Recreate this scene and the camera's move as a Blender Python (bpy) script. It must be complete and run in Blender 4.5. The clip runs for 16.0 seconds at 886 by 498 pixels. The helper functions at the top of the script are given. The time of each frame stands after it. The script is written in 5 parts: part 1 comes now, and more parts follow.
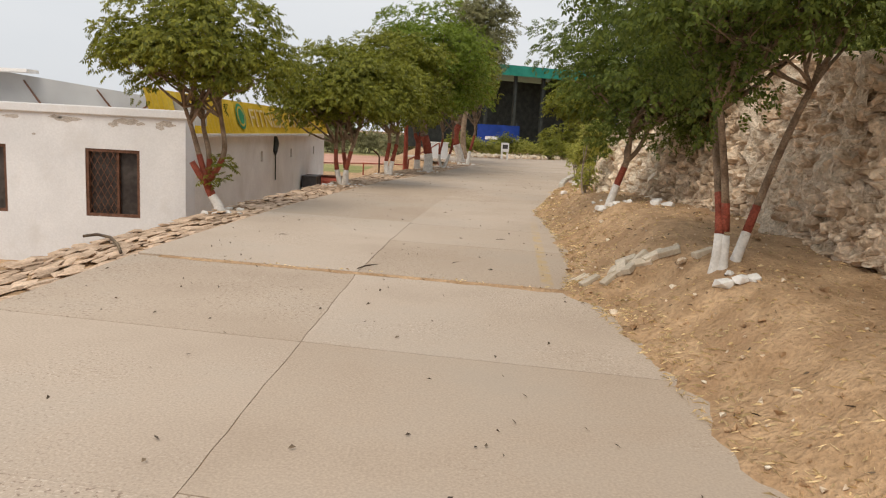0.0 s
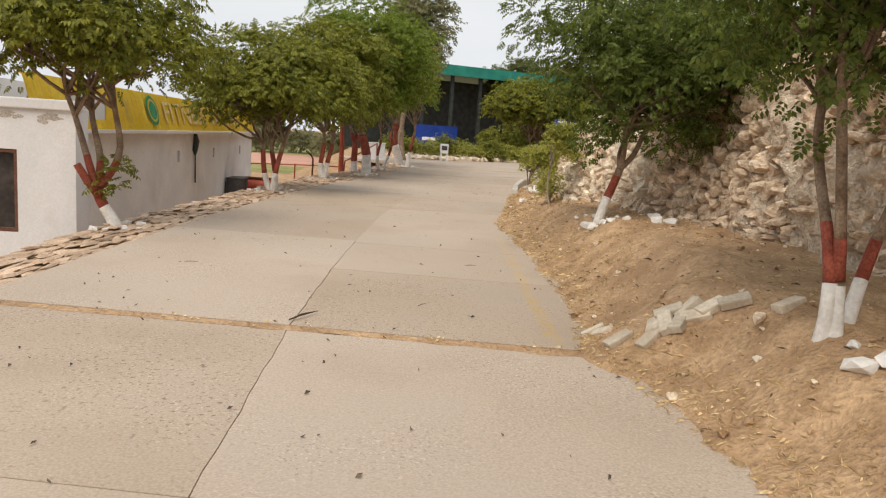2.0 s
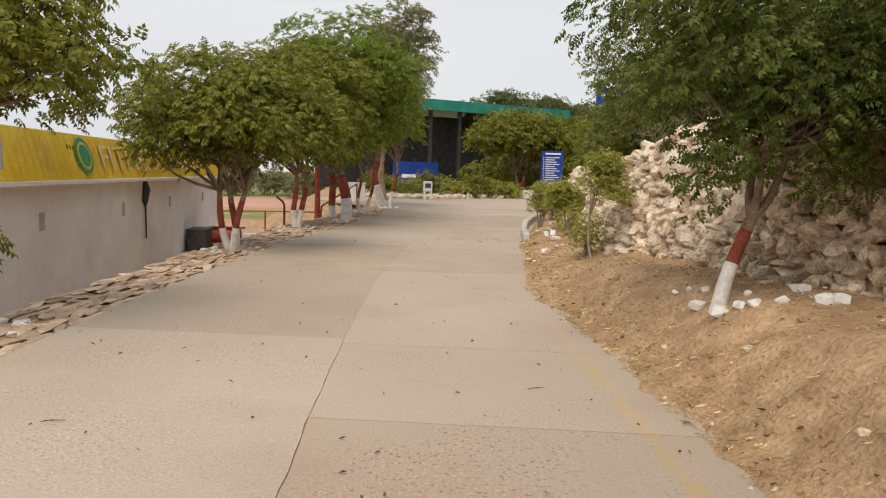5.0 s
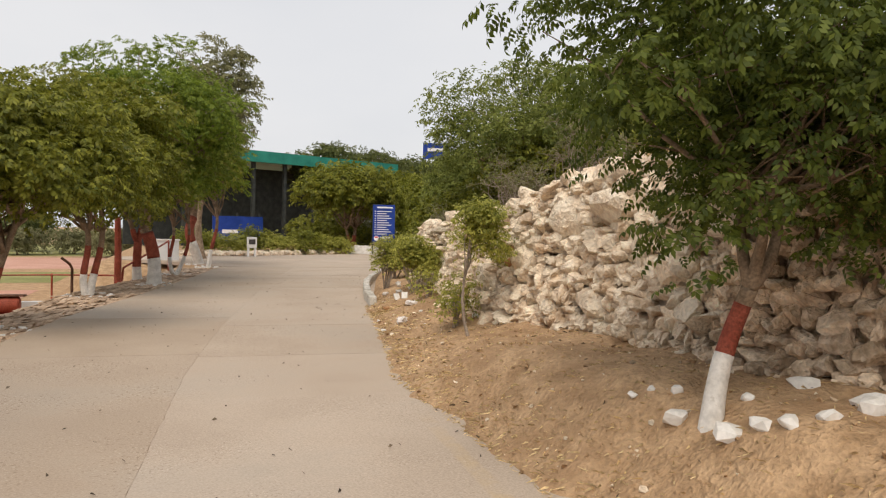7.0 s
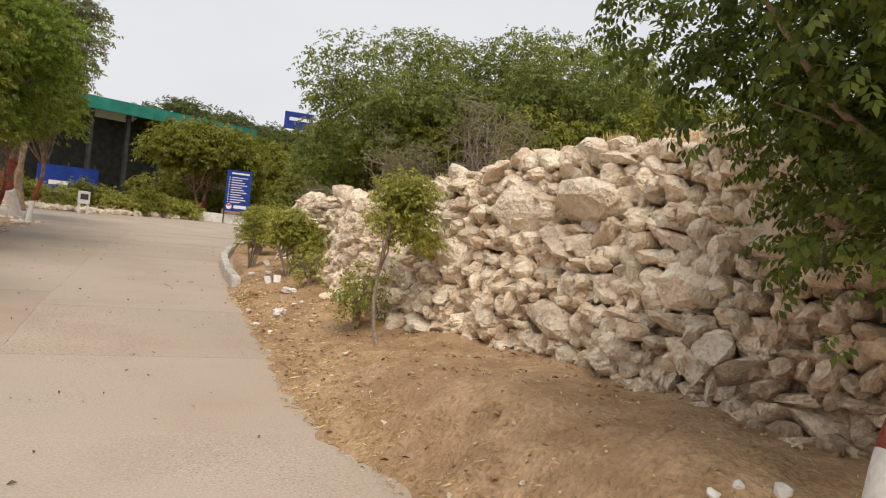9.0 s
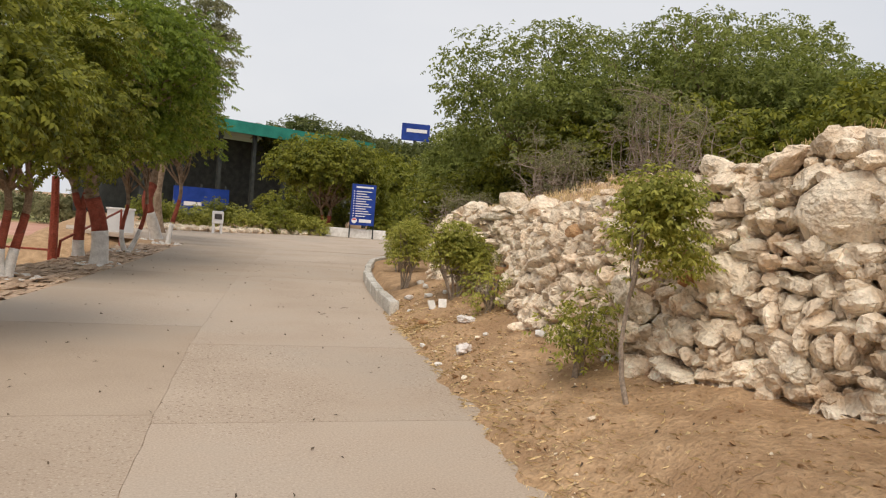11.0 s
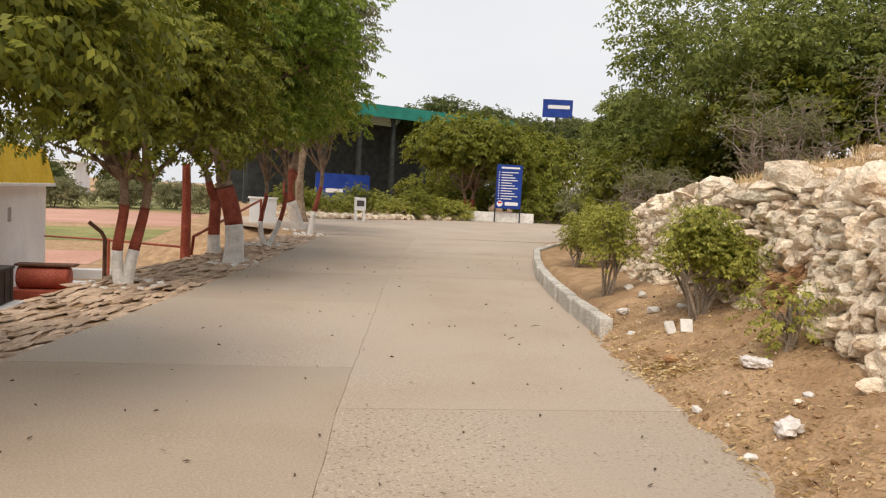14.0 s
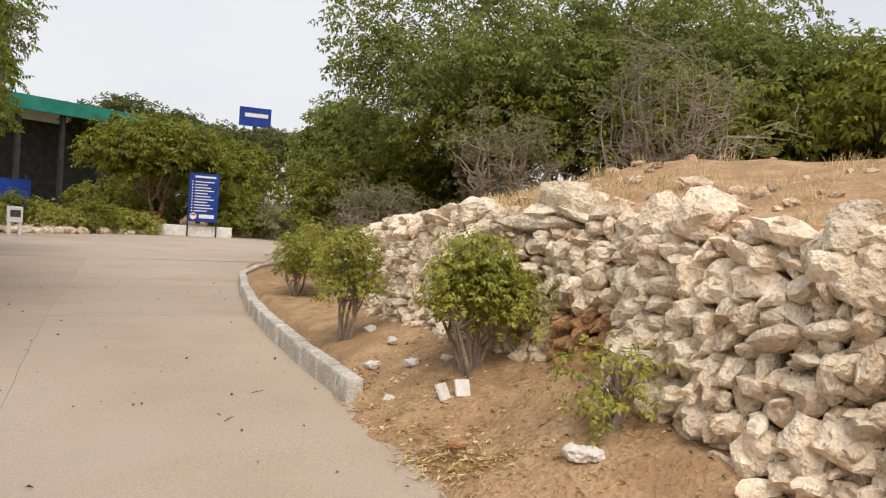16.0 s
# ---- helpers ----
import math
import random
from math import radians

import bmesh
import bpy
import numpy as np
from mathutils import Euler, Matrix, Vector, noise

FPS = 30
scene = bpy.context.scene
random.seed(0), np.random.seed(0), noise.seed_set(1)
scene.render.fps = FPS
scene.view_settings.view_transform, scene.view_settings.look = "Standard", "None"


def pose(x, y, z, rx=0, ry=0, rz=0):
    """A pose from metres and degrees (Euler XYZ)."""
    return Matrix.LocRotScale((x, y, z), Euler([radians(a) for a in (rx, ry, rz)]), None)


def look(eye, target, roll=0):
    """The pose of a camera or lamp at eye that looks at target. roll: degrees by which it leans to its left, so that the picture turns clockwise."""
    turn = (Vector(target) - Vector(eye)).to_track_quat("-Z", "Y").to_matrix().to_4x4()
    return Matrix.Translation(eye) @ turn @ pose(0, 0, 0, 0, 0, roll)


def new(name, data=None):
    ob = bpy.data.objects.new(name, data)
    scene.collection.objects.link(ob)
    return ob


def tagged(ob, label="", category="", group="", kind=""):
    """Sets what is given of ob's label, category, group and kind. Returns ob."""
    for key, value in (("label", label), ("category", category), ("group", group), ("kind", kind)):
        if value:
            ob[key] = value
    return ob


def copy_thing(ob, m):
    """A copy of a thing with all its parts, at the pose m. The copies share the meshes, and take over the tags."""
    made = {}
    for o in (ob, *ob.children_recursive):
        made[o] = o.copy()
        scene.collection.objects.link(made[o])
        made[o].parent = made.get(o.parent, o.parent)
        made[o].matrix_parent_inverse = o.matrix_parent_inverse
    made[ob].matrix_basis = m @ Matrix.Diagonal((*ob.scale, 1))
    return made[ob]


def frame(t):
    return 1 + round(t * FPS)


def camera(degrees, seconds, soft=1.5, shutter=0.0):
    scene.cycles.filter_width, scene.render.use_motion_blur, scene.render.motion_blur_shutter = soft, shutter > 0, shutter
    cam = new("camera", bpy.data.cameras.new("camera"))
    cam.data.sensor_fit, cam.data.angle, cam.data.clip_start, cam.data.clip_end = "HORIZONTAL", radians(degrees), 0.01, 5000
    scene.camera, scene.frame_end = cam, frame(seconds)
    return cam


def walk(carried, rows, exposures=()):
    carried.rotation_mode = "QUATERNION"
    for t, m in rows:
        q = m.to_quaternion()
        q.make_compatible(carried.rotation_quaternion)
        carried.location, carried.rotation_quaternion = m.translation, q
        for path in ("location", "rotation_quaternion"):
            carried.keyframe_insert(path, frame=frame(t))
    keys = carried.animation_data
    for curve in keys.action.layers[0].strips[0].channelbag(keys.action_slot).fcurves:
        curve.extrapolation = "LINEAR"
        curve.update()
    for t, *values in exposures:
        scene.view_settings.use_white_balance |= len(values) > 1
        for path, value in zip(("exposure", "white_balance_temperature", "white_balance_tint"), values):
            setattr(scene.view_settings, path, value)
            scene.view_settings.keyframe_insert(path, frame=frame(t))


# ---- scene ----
cam = camera(61.9, 16.0, soft=1.2)
PATH = [
    (0, (0.19, 0.429, 1.483), (0.187, 2.405, 1.174), 3.0),
    (0.5, (0.15, 0.916, 1.523), (0.104, 2.897, 1.258), 2.9),
    (1, (0.019, 1.485, 1.532), (0.118, 3.466, 1.282), 2.9),
    (1.5, (-0.015, 1.997, 1.48), (-0.036, 3.972, 1.162), 0.9),
    (2, (-0.091, 2.633, 1.449), (0.088, 4.603, 1.152), 3.7),
    (2.5, (-0.195, 3.143, 1.448), (0.026, 5.105, 1.125), 2.3),
    (3, (-0.221, 3.751, 1.459), (-0.045, 5.722, 1.167), 1.9),
    (3.5, (-0.288, 4.278, 1.467), (-0.036, 6.241, 1.177), 1.9),
    (4, (-0.294, 4.88, 1.456), (-0.112, 6.86, 1.241), 1.5),
    (4.2, (-0.291, 5.104, 1.474), (-0.097, 7.084, 1.267), 1.9),
    (6.3, (-0.249, 7.604, 1.498), (0.052, 9.578, 1.378), 0.5),
    (6.5, (-0.215, 7.844, 1.495), (0.114, 9.815, 1.42), 1.1),
    (7, (-0.135, 8.37, 1.484), (0.55, 10.248, 1.442), 1.2),
    (7.5, (-0.11, 8.801, 1.509), (0.842, 10.558, 1.436), 3.1),
    (8, (-0.008, 9.337, 1.49), (1.059, 11.027, 1.415), 4.9),
    (8.2, (0.019, 9.544, 1.468), (1.096, 11.228, 1.398), 6.2),
    (10.3, (-0.114, 11.608, 1.459), (0.818, 13.377, 1.407), 3.9),
    (10.5, (-0.092, 11.799, 1.449), (0.755, 13.61, 1.402), 3.8),
    (11, (-0.058, 12.324, 1.429), (0.725, 14.163, 1.355), 4.5),
    (11.5, (-0.071, 12.776, 1.439), (0.567, 14.667, 1.307), 2.2),
    (12, (-0.028, 13.385, 1.439), (0.449, 15.323, 1.307), 2.3),
    (12.5, (-0.028, 13.841, 1.411), (0.419, 15.787, 1.292), 2.8),
    (13, (-0.038, 14.345, 1.4), (0.295, 16.315, 1.293), 3.7),
    (13.5, (0.073, 14.822, 1.399), (0.402, 16.789, 1.251), 2.9),
    (14, (0.149, 15.365, 1.421), (0.589, 17.311, 1.274), 3.0),
    (14.5, (0.292, 15.833, 1.427), (0.938, 17.724, 1.334), 2.5),
    (15, (0.339, 16.326, 1.468), (1.213, 18.125, 1.444), 3.2),
    (15.5, (0.413, 16.77, 1.473), (1.406, 18.506, 1.444), 3.2),
    (16, (0.596, 17.325, 1.494), (1.769, 18.943, 1.43), 4.0),
]
# the film's own exposure and white balance wander a little on the way
LOOKS = [(0.0, -0.06, 6500, 10), (1.0, -0.04, 6500, 10), (1.5, -0.16, 6600, 10), (2.0, 0.04, 6500, 10), (2.5, 0.18, 6200, 10), (3.0, 0.13, 5850, 10), (3.5, 0.12, 6200, 10), (4.0, 0.0, 6400, 10),
         (7.0, -0.06, 6600, 11.5), (8.0, -0.02, 6600, 11.5), (10.5, -0.08, 6450, 11.5), (11.5, -0.05, 6600, 11.5), (13.0, 0.16, 6500, 11.5), (14.0, 0.07, 6600, 11.5), (16.0, 0.05, 6500, 11.5)]
walk(cam, [(t, look(eye, target, roll)) for t, eye, target, roll in PATH], LOOKS)

# ---------------------------------------------------------------- light
SUN_EL, SUN_AZ = radians(54), radians(206)
world = bpy.data.worlds.new("overcast_sky")
scene.world = world
world.use_nodes = True
wn, wl = world.node_tree.nodes, world.node_tree.links
wn.clear()
w_out = wn.new("ShaderNodeOutputWorld")
w_bg = wn.new("ShaderNodeBackground")
w_sky = wn.new("ShaderNodeTexSky")
w_sky.sky_type = "NISHITA"
w_sky.sun_disc = False
w_sky.sun_elevation, w_sky.sun_rotation = SUN_EL, SUN_AZ
w_sky.dust_density, w_sky.air_density = 4.0, 1.0
w_mul = wn.new("ShaderNodeMix")
w_mul.data_type, w_mul.blend_type = "RGBA", "MULTIPLY"
w_mul.inputs[0].default_value = 1.0
w_mul.inputs[7].default_value = (0.10, 0.10, 0.10, 1)
w_geo = wn.new("ShaderNodeTexCoord")
w_map = wn.new("ShaderNodeMapping")
w_map.inputs["Scale"].default_value = (1.0, 1.0, 2.6)
w_noise = wn.new("ShaderNodeTexNoise")
w_noise.inputs["Scale"].default_value = 1.6
w_noise.inputs["Detail"].default_value = 5
w_ramp = wn.new("ShaderNodeValToRGB")
w_ramp.color_ramp.elements[0].position, w_ramp.color_ramp.elements[0].color = 0.3, (0.80, 0.83, 0.87, 1)
w_ramp.color_ramp.elements[1].position, w_ramp.color_ramp.elements[1].color = 0.7, (0.93, 0.94, 0.95, 1)
w_mix = wn.new("ShaderNodeMix")
w_mix.data_type = "RGBA"
w_mix.inputs[0].default_value = 0.88
wl.new(w_geo.outputs["Generated"], w_map.inputs[0])
wl.new(w_map.outputs[0], w_noise.inputs["Vector"])
wl.new(w_noise.outputs["Fac"], w_ramp.inputs[0])
wl.new(w_sky.outputs[0], w_mul.inputs[6])
wl.new(w_mul.outputs[2], w_mix.inputs[6])
wl.new(w_ramp.outputs[0], w_mix.inputs[7])
wl.new(w_mix.outputs[2], w_bg.inputs[0])
w_bg.inputs[1].default_value = 0.98
wl.new(w_bg.outputs[0], w_out.inputs[0])

sun = new("sun", bpy.data.lights.new("sun", "SUN"))
sun.data.energy, sun.data.angle, sun.data.color = 2.2, radians(40), (1.0, 0.90, 0.76)
sun.matrix_world = look((0, 0, 60), (0 - 60 * math.sin(SUN_AZ) / math.tan(SUN_EL), 0 - 60 * math.cos(SUN_AZ) / math.tan(SUN_EL), 0))


# ---------------------------------------------------------------- materials
def mat(name, a, b, scale=3.0, rough=0.9, fine=40.0, bump=0.3, c=None, cscale=0.6, cmin=0.5, cmax=0.62, rand=0.0, isl=0.0, dist=0.02, metal=0.0, fmix=0.35):
    """Two-scale procedural surface: a to b by coarse noise, fine grain, patches of c."""
    m = bpy.data.materials.new(name)
    m.use_nodes = True
    n, l = m.node_tree.nodes, m.node_tree.links
    p = n["Principled BSDF"]
    p.inputs["Roughness"].default_value = rough
    p.inputs["Metallic"].default_value = metal
    if "Specular IOR Level" in p.inputs:
        p.inputs["Specular IOR Level"].default_value = 0.25
    co = n.new("ShaderNodeNewGeometry").outputs["Position"]
    n1 = n.new("ShaderNodeTexNoise")
    n1.inputs["Scale"].default_value, n1.inputs["Detail"].default_value = scale, 6
    n2 = n.new("ShaderNodeTexNoise")
    n2.inputs["Scale"].default_value, n2.inputs["Detail"].default_value = fine, 4
    l.new(co, n1.inputs["Vector"])
    l.new(co, n2.inputs["Vector"])
    r1 = n.new("ShaderNodeValToRGB")
    r1.color_ramp.elements[0].position, r1.color_ramp.elements[0].color = 0.35, (*a, 1)
    r1.color_ramp.elements[1].position, r1.color_ramp.elements[1].color = 0.65, (*b, 1)
    l.new(n1.outputs["Fac"], r1.inputs[0])
    r2 = n.new("ShaderNodeValToRGB")
    r2.color_ramp.elements[0].position, r2.color_ramp.elements[0].color = 0.3, (1 - fmix, 1 - fmix, 1 - fmix, 1)
    r2.color_ramp.elements[1].position, r2.color_ramp.elements[1].color = 0.7, (1 + fmix, 1 + fmix, 1 + fmix, 1)
    l.new(n2.outputs["Fac"], r2.inputs[0])
    mx = n.new("ShaderNodeMix")
    mx.data_type, mx.blend_type = "RGBA", "MULTIPLY"
    mx.inputs[0].default_value = 1
    l.new(r1.outputs[0], mx.inputs[6])
    l.new(r2.outputs[0], mx.inputs[7])
    col = mx.outputs[2]
    if c is not None:
        n3 = n.new("ShaderNodeTexNoise")
        n3.inputs["Scale"].default_value, n3.inputs["Detail"].default_value = cscale, 7
        n3.inputs["Roughness"].default_value = 0.65
        l.new(co, n3.inputs["Vector"])
        mr = n.new("ShaderNodeMapRange")
        mr.inputs[1].default_value, mr.inputs[2].default_value = cmin, cmax
        l.new(n3.outputs["Fac"], mr.inputs[0])
        m3 = n.new("ShaderNodeMix")
        m3.data_type = "RGBA"
        l.new(mr.outputs[0], m3.inputs[0])
        l.new(col, m3.inputs[6])
        m3.inputs[7].default_value = (*c, 1)
        col = m3.outputs[2]
    if rand or isl:
        src = n.new("ShaderNodeObjectInfo").outputs["Random"] if rand else n.new("ShaderNodeNewGeometry").outputs["Random Per Island"]
        k = rand or isl
        hv = n.new("ShaderNodeHueSaturation")
        mr = n.new("ShaderNodeMapRange")
        mr.inputs[3].default_value, mr.inputs[4].default_value = 1 - k, 1 + k
        l.new(src, mr.inputs[0])
        l.new(mr.outputs[0], hv.inputs["Value"])
        l.new(col, hv.inputs["Color"])
        col = hv.outputs[0]
    l.new(col, p.inputs["Base Color"])
    if bump:
        ad = n.new("ShaderNodeMath")
        ad.operation = "ADD"
        l.new(n1.outputs["Fac"], ad.inputs[0])
        l.new(n2.outputs["Fac"], ad.inputs[1])
        bp = n.new("ShaderNodeBump")
        bp.inputs["Strength"].default_value, bp.inputs["Distance"].default_value = bump, dist
        l.new(ad.outputs[0], bp.inputs["Height"])
        l.new(bp.outputs[0], p.inputs["Normal"])
    return m


def leaf_mat(name, a, b, back=0.48):
    m = bpy.data.materials.new(name)
    m.use_nodes = True
    n, l = m.node_tree.nodes, m.node_tree.links
    p, out = n["Principled BSDF"], n["Material Output"]
    p.inputs["Roughness"].default_value = 0.55
    p.inputs["Specular IOR Level"].default_value = 0.3
    g = n.new("ShaderNodeNewGeometry")
    tc = n.new("ShaderNodeTexCoord")
    ns = n.new("ShaderNodeTexNoise")
    ns.inputs["Scale"].default_value = 0.9
    l.new(tc.outputs["Object"], ns.inputs["Vector"])
    ad = n.new("ShaderNodeMath")
    ad.operation = "MULTIPLY_ADD"
    ad.inputs[1].default_value, ad.inputs[2].default_value = 0.6, -0.05
    l.new(g.outputs["Random Per Island"], ad.inputs[0])
    a2 = n.new("ShaderNodeMath")
    a2.operation = "MULTIPLY_ADD"
    a2.inputs[1].default_value = 0.5
    l.new(ns.outputs["Fac"], a2.inputs[0])
    l.new(ad.outputs[0], a2.inputs[2])
    r = n.new("ShaderNodeValToRGB")
    r.color_ramp.elements[0].position, r.color_ramp.elements[0].color = 0.15, (*a, 1)
    r.color_ramp.elements[1].position, r.color_ramp.elements[1].color = 0.85, (*b, 1)
    l.new(a2.outputs[0], r.inputs[0])
    l.new(r.outputs[0], p.inputs["Base Color"])
    t = n.new("ShaderNodeBsdfTranslucent")
    l.new(r.outputs[0], t.inputs["Color"])
    mx = n.new("ShaderNodeMixShader")
    mx.inputs[0].default_value = back
    l.new(p.outputs[0], mx.inputs[1])
    l.new(t.outputs[0], mx.inputs[2])
    l.new(mx.outputs[0], out.inputs["Surface"])
    return m


def concrete(name="weathered_concrete", lo=0.60, hi=0.80, pits=46, depth=0.55):
    """Worn concrete: sandy stains, grain, pitted patches, and a faded yellow edge line."""
    m = mat(name, (0.410, 0.325, 0.250), (0.486, 0.394, 0.310), 0.6, 0.92, 70, 0.14, c=(0.385, 0.325, 0.265), cscale=0.3, cmin=0.48, cmax=0.72, dist=0.006, fmix=0.14)
    n, l = m.node_tree.nodes, m.node_tree.links

    def math_node(op, a, b_=None, c_=None):
        q = n.new("ShaderNodeMath")
        q.operation = op
        for k, s in enumerate((a, b_, c_)):
            if s is None:
                continue
            if isinstance(s, (int, float)):
                q.inputs[k].default_value = s
            else:
                l.new(s, q.inputs[k])
        return q.outputs[0]

    def noise_tex(scale, detail):
        q = n.new("ShaderNodeTexNoise")
        q.inputs["Scale"].default_value, q.inputs["Detail"].default_value = scale, detail
        l.new(pos, q.inputs["Vector"])
        return q.outputs["Fac"]

    def ramp01(x, lo, hi):
        q = n.new("ShaderNodeMapRange")
        q.inputs[1].default_value, q.inputs[2].default_value = lo, hi
        l.new(x, q.inputs[0])
        return q.outputs[0]

    def mixed(fac, a, colour):
        q = n.new("ShaderNodeMix")
        q.data_type = "RGBA"
        l.new(fac, q.inputs[0])
        l.new(a, q.inputs[6])
        q.inputs[7].default_value = (*colour, 1)
        return q.outputs[2]

    p = n["Principled BSDF"]
    col = p.inputs["Base Color"].links[0].from_socket
    pos = n.new("ShaderNodeNewGeometry").outputs["Position"]
    rnd = n.new("ShaderNodeObjectInfo").outputs["Random"]
    wear = ramp01(math_node("MULTIPLY_ADD", rnd, 0.20, noise_tex(0.8, 6)), lo, hi)
    grain = noise_tex(pits, 2)
    col = mixed(math_node("MULTIPLY", math_node("MULTIPLY", ramp01(grain, 0.60, 0.65), wear), depth), col, (0.20, 0.14, 0.10))
    col = mixed(math_node("MULTIPLY", math_node("MULTIPLY", ramp01(noise_tex(43, 2), 0.61, 0.66), wear), 0.5), col, (0.66, 0.58, 0.48))
    xyz = n.new("ShaderNodeSeparateXYZ")
    l.new(pos, xyz.inputs[0])
    off = math_node("ABSOLUTE", math_node("SUBTRACT", xyz.outputs[0], math_node("MULTIPLY_ADD", xyz.outputs[1], 0.085, 0.60)))
    line = math_node("MULTIPLY", ramp01(off, 0.075, 0.045), math_node("MULTIPLY", ramp01(xyz.outputs[1], 7.7, 7.95), ramp01(xyz.outputs[1], 14.5, 11.0)))
    col = mixed(math_node("MULTIPLY", math_node("MULTIPLY", line, 0.65), ramp01(noise_tex(5.0, 6), 0.36, 0.62)), col, (0.52, 0.36, 0.15))
    hv = n.new("ShaderNodeHueSaturation")
    l.new(math_node("MULTIPLY_ADD", rnd, 0.14, 0.93), hv.inputs["Value"])
    l.new(math_node("MULTIPLY_ADD", rnd, -0.14, 1.06), hv.inputs["Saturation"])
    l.new(col, hv.inputs["Color"])
    l.new(hv.outputs[0], p.inputs["Base Color"])
    return m


M_CONC = concrete()
M_PITTED = concrete("pitted_concrete", 0.40, 0.62, 34, 0.72)
M_DIRT = mat("dry_brown_dirt", (0.378, 0.240, 0.131), (0.545, 0.366, 0.216), 4.0, 1.0, 30, 0.9, c=(0.37, 0.232, 0.13), cscale=1.5, cmin=0.50, cmax=0.68, dist=0.045, fmix=0.2)
M_STONE = mat("pale_limestone", (0.74, 0.59, 0.435), (0.95, 0.84, 0.675), 6.0, 0.95, 30, 1.0, c=(0.52, 0.35, 0.21), cscale=2.6, cmin=0.54, cmax=0.72, rand=0.18, dist=0.05, fmix=0.15)
M_STONE_FAR = mat("pale_limestone_rubble", (0.74, 0.59, 0.435), (0.95, 0.84, 0.675), 6.0, 0.95, 30, 1.0, c=(0.52, 0.35, 0.21), cscale=2.6, cmin=0.54, cmax=0.72, isl=0.18, dist=0.05, fmix=0.15)
M_STONE_TAN = mat("tan_weathered_stone", (0.52, 0.39, 0.27), (0.86, 0.71, 0.55), 8.0, 0.95, 30, 1.0, c=(0.34, 0.23, 0.14), cscale=3.0, cmin=0.50, cmax=0.68, rand=0.2, dist=0.03, fmix=0.2)
M_STONE_TANFAR = mat("tan_weathered_rubble", (0.52, 0.39, 0.27), (0.84, 0.69, 0.53), 8.0, 0.95, 30, 1.0, c=(0.34, 0.23, 0.14), cscale=3.0, cmin=0.50, cmax=0.68, isl=0.2, dist=0.03, fmix=0.2)
M_FACE = mat("cemented_tan_rock", (0.58, 0.46, 0.33), (0.84, 0.71, 0.56), 9.0, 1.0, 40, 1.0, c=(0.36, 0.25, 0.16), cscale=2.0, cmin=0.52, cmax=0.68, dist=0.06, fmix=0.2)
M_STONE_RUST = mat("rust_brown_stone", (0.36, 0.19, 0.09), (0.52, 0.32, 0.17), 7.0, 0.95, 45, 0.8, rand=0.15, dist=0.03, fmix=0.2)
M_ROCKFACE = mat("earthy_rock_core", (0.42, 0.30, 0.20), (0.62, 0.48, 0.34), 2.2, 1.0, 18, 0.8, c=(0.46, 0.25, 0.12), cscale=0.9, cmin=0.57, cmax=0.70, dist=0.05, fmix=0.35)
M_VERGE = mat("flat_verge_stone", (0.40, 0.28, 0.19), (0.61, 0.455, 0.33), 3.0, 0.95, 45, 0.4, rand=0.2, dist=0.01, fmix=0.25)
M_WHITE = mat("white_painted_plaster", (0.66, 0.66, 0.67), (0.76, 0.76, 0.77), 0.8, 0.85, 30, 0.12, c=(0.62, 0.605, 0.59), cscale=0.9, cmin=0.55, cmax=0.75, dist=0.01, fmix=0.05)
M_GREYW = mat("grey_cement_wall", (0.75, 0.73, 0.72), (0.83, 0.81, 0.79), 0.8, 0.9, 30, 0.15, c=(0.68, 0.65, 0.62), cscale=0.5, cmin=0.5, cmax=0.7, dist=0.01, fmix=0.08)
M_PLASTER_BARE = mat("bare_render", (0.40, 0.36, 0.32), (0.52, 0.47, 0.42), 5, 0.95, 40, 0.3)
M_YELLOW = mat("yellow_painted_sheet", (0.62, 0.40, 0.02), (0.72, 0.50, 0.05), 1.2, 0.6, 15, 0.1, c=(0.45, 0.30, 0.08), cscale=0.8, cmin=0.6, cmax=0.75, fmix=0.1)
M_GREYMESH = mat("grey_sheet_roof", (0.33, 0.33, 0.33), (0.42, 0.42, 0.42), 1.0, 0.8, 60, 0.1, fmix=0.12)
M_BARK = mat("grey_brown_bark", (0.17, 0.115, 0.075), (0.32, 0.24, 0.17), 6, 0.95, 60, 0.6, dist=0.01)
M_BARK_RED = mat("red_oxide_painted_bark", (0.225, 0.052, 0.032), (0.32, 0.088, 0.056), 8, 0.85, 60, 0.5, c=(0.2, 0.1, 0.07), cscale=12, cmin=0.58, cmax=0.7, dist=0.01)
M_BARK_WHITE = mat("whitewashed_bark", (0.60, 0.57, 0.53), (0.76, 0.73, 0.69), 8, 0.9, 40, 0.5, fmix=0.12, c=(0.36, 0.30, 0.24), cscale=7, cmin=0.62, cmax=0.74, dist=0.01)
M_WHITEWASH = mat("whitewashed_stone", (0.66, 0.63, 0.59), (0.84, 0.82, 0.79), 6, 0.9, 40, 0.5, fmix=0.08, c=(0.5, 0.42, 0.33), cscale=4, cmin=0.62, cmax=0.75, rand=0.05, dist=0.01)
M_KERB = mat("worn_kerb_concrete", (0.44, 0.41, 0.36), (0.58, 0.55, 0.50), 3, 0.9, 60, 0.4, c=(0.7, 0.68, 0.64), cscale=5, cmin=0.55, cmax=0.65, dist=0.01)
# steel parts, and the sheet that paints the shed's inner shade
M_DARK = mat("dark_steel_and_shade", (0.025, 0.03, 0.03), (0.05, 0.055, 0.05), 2, 0.6, 30, 0.1)
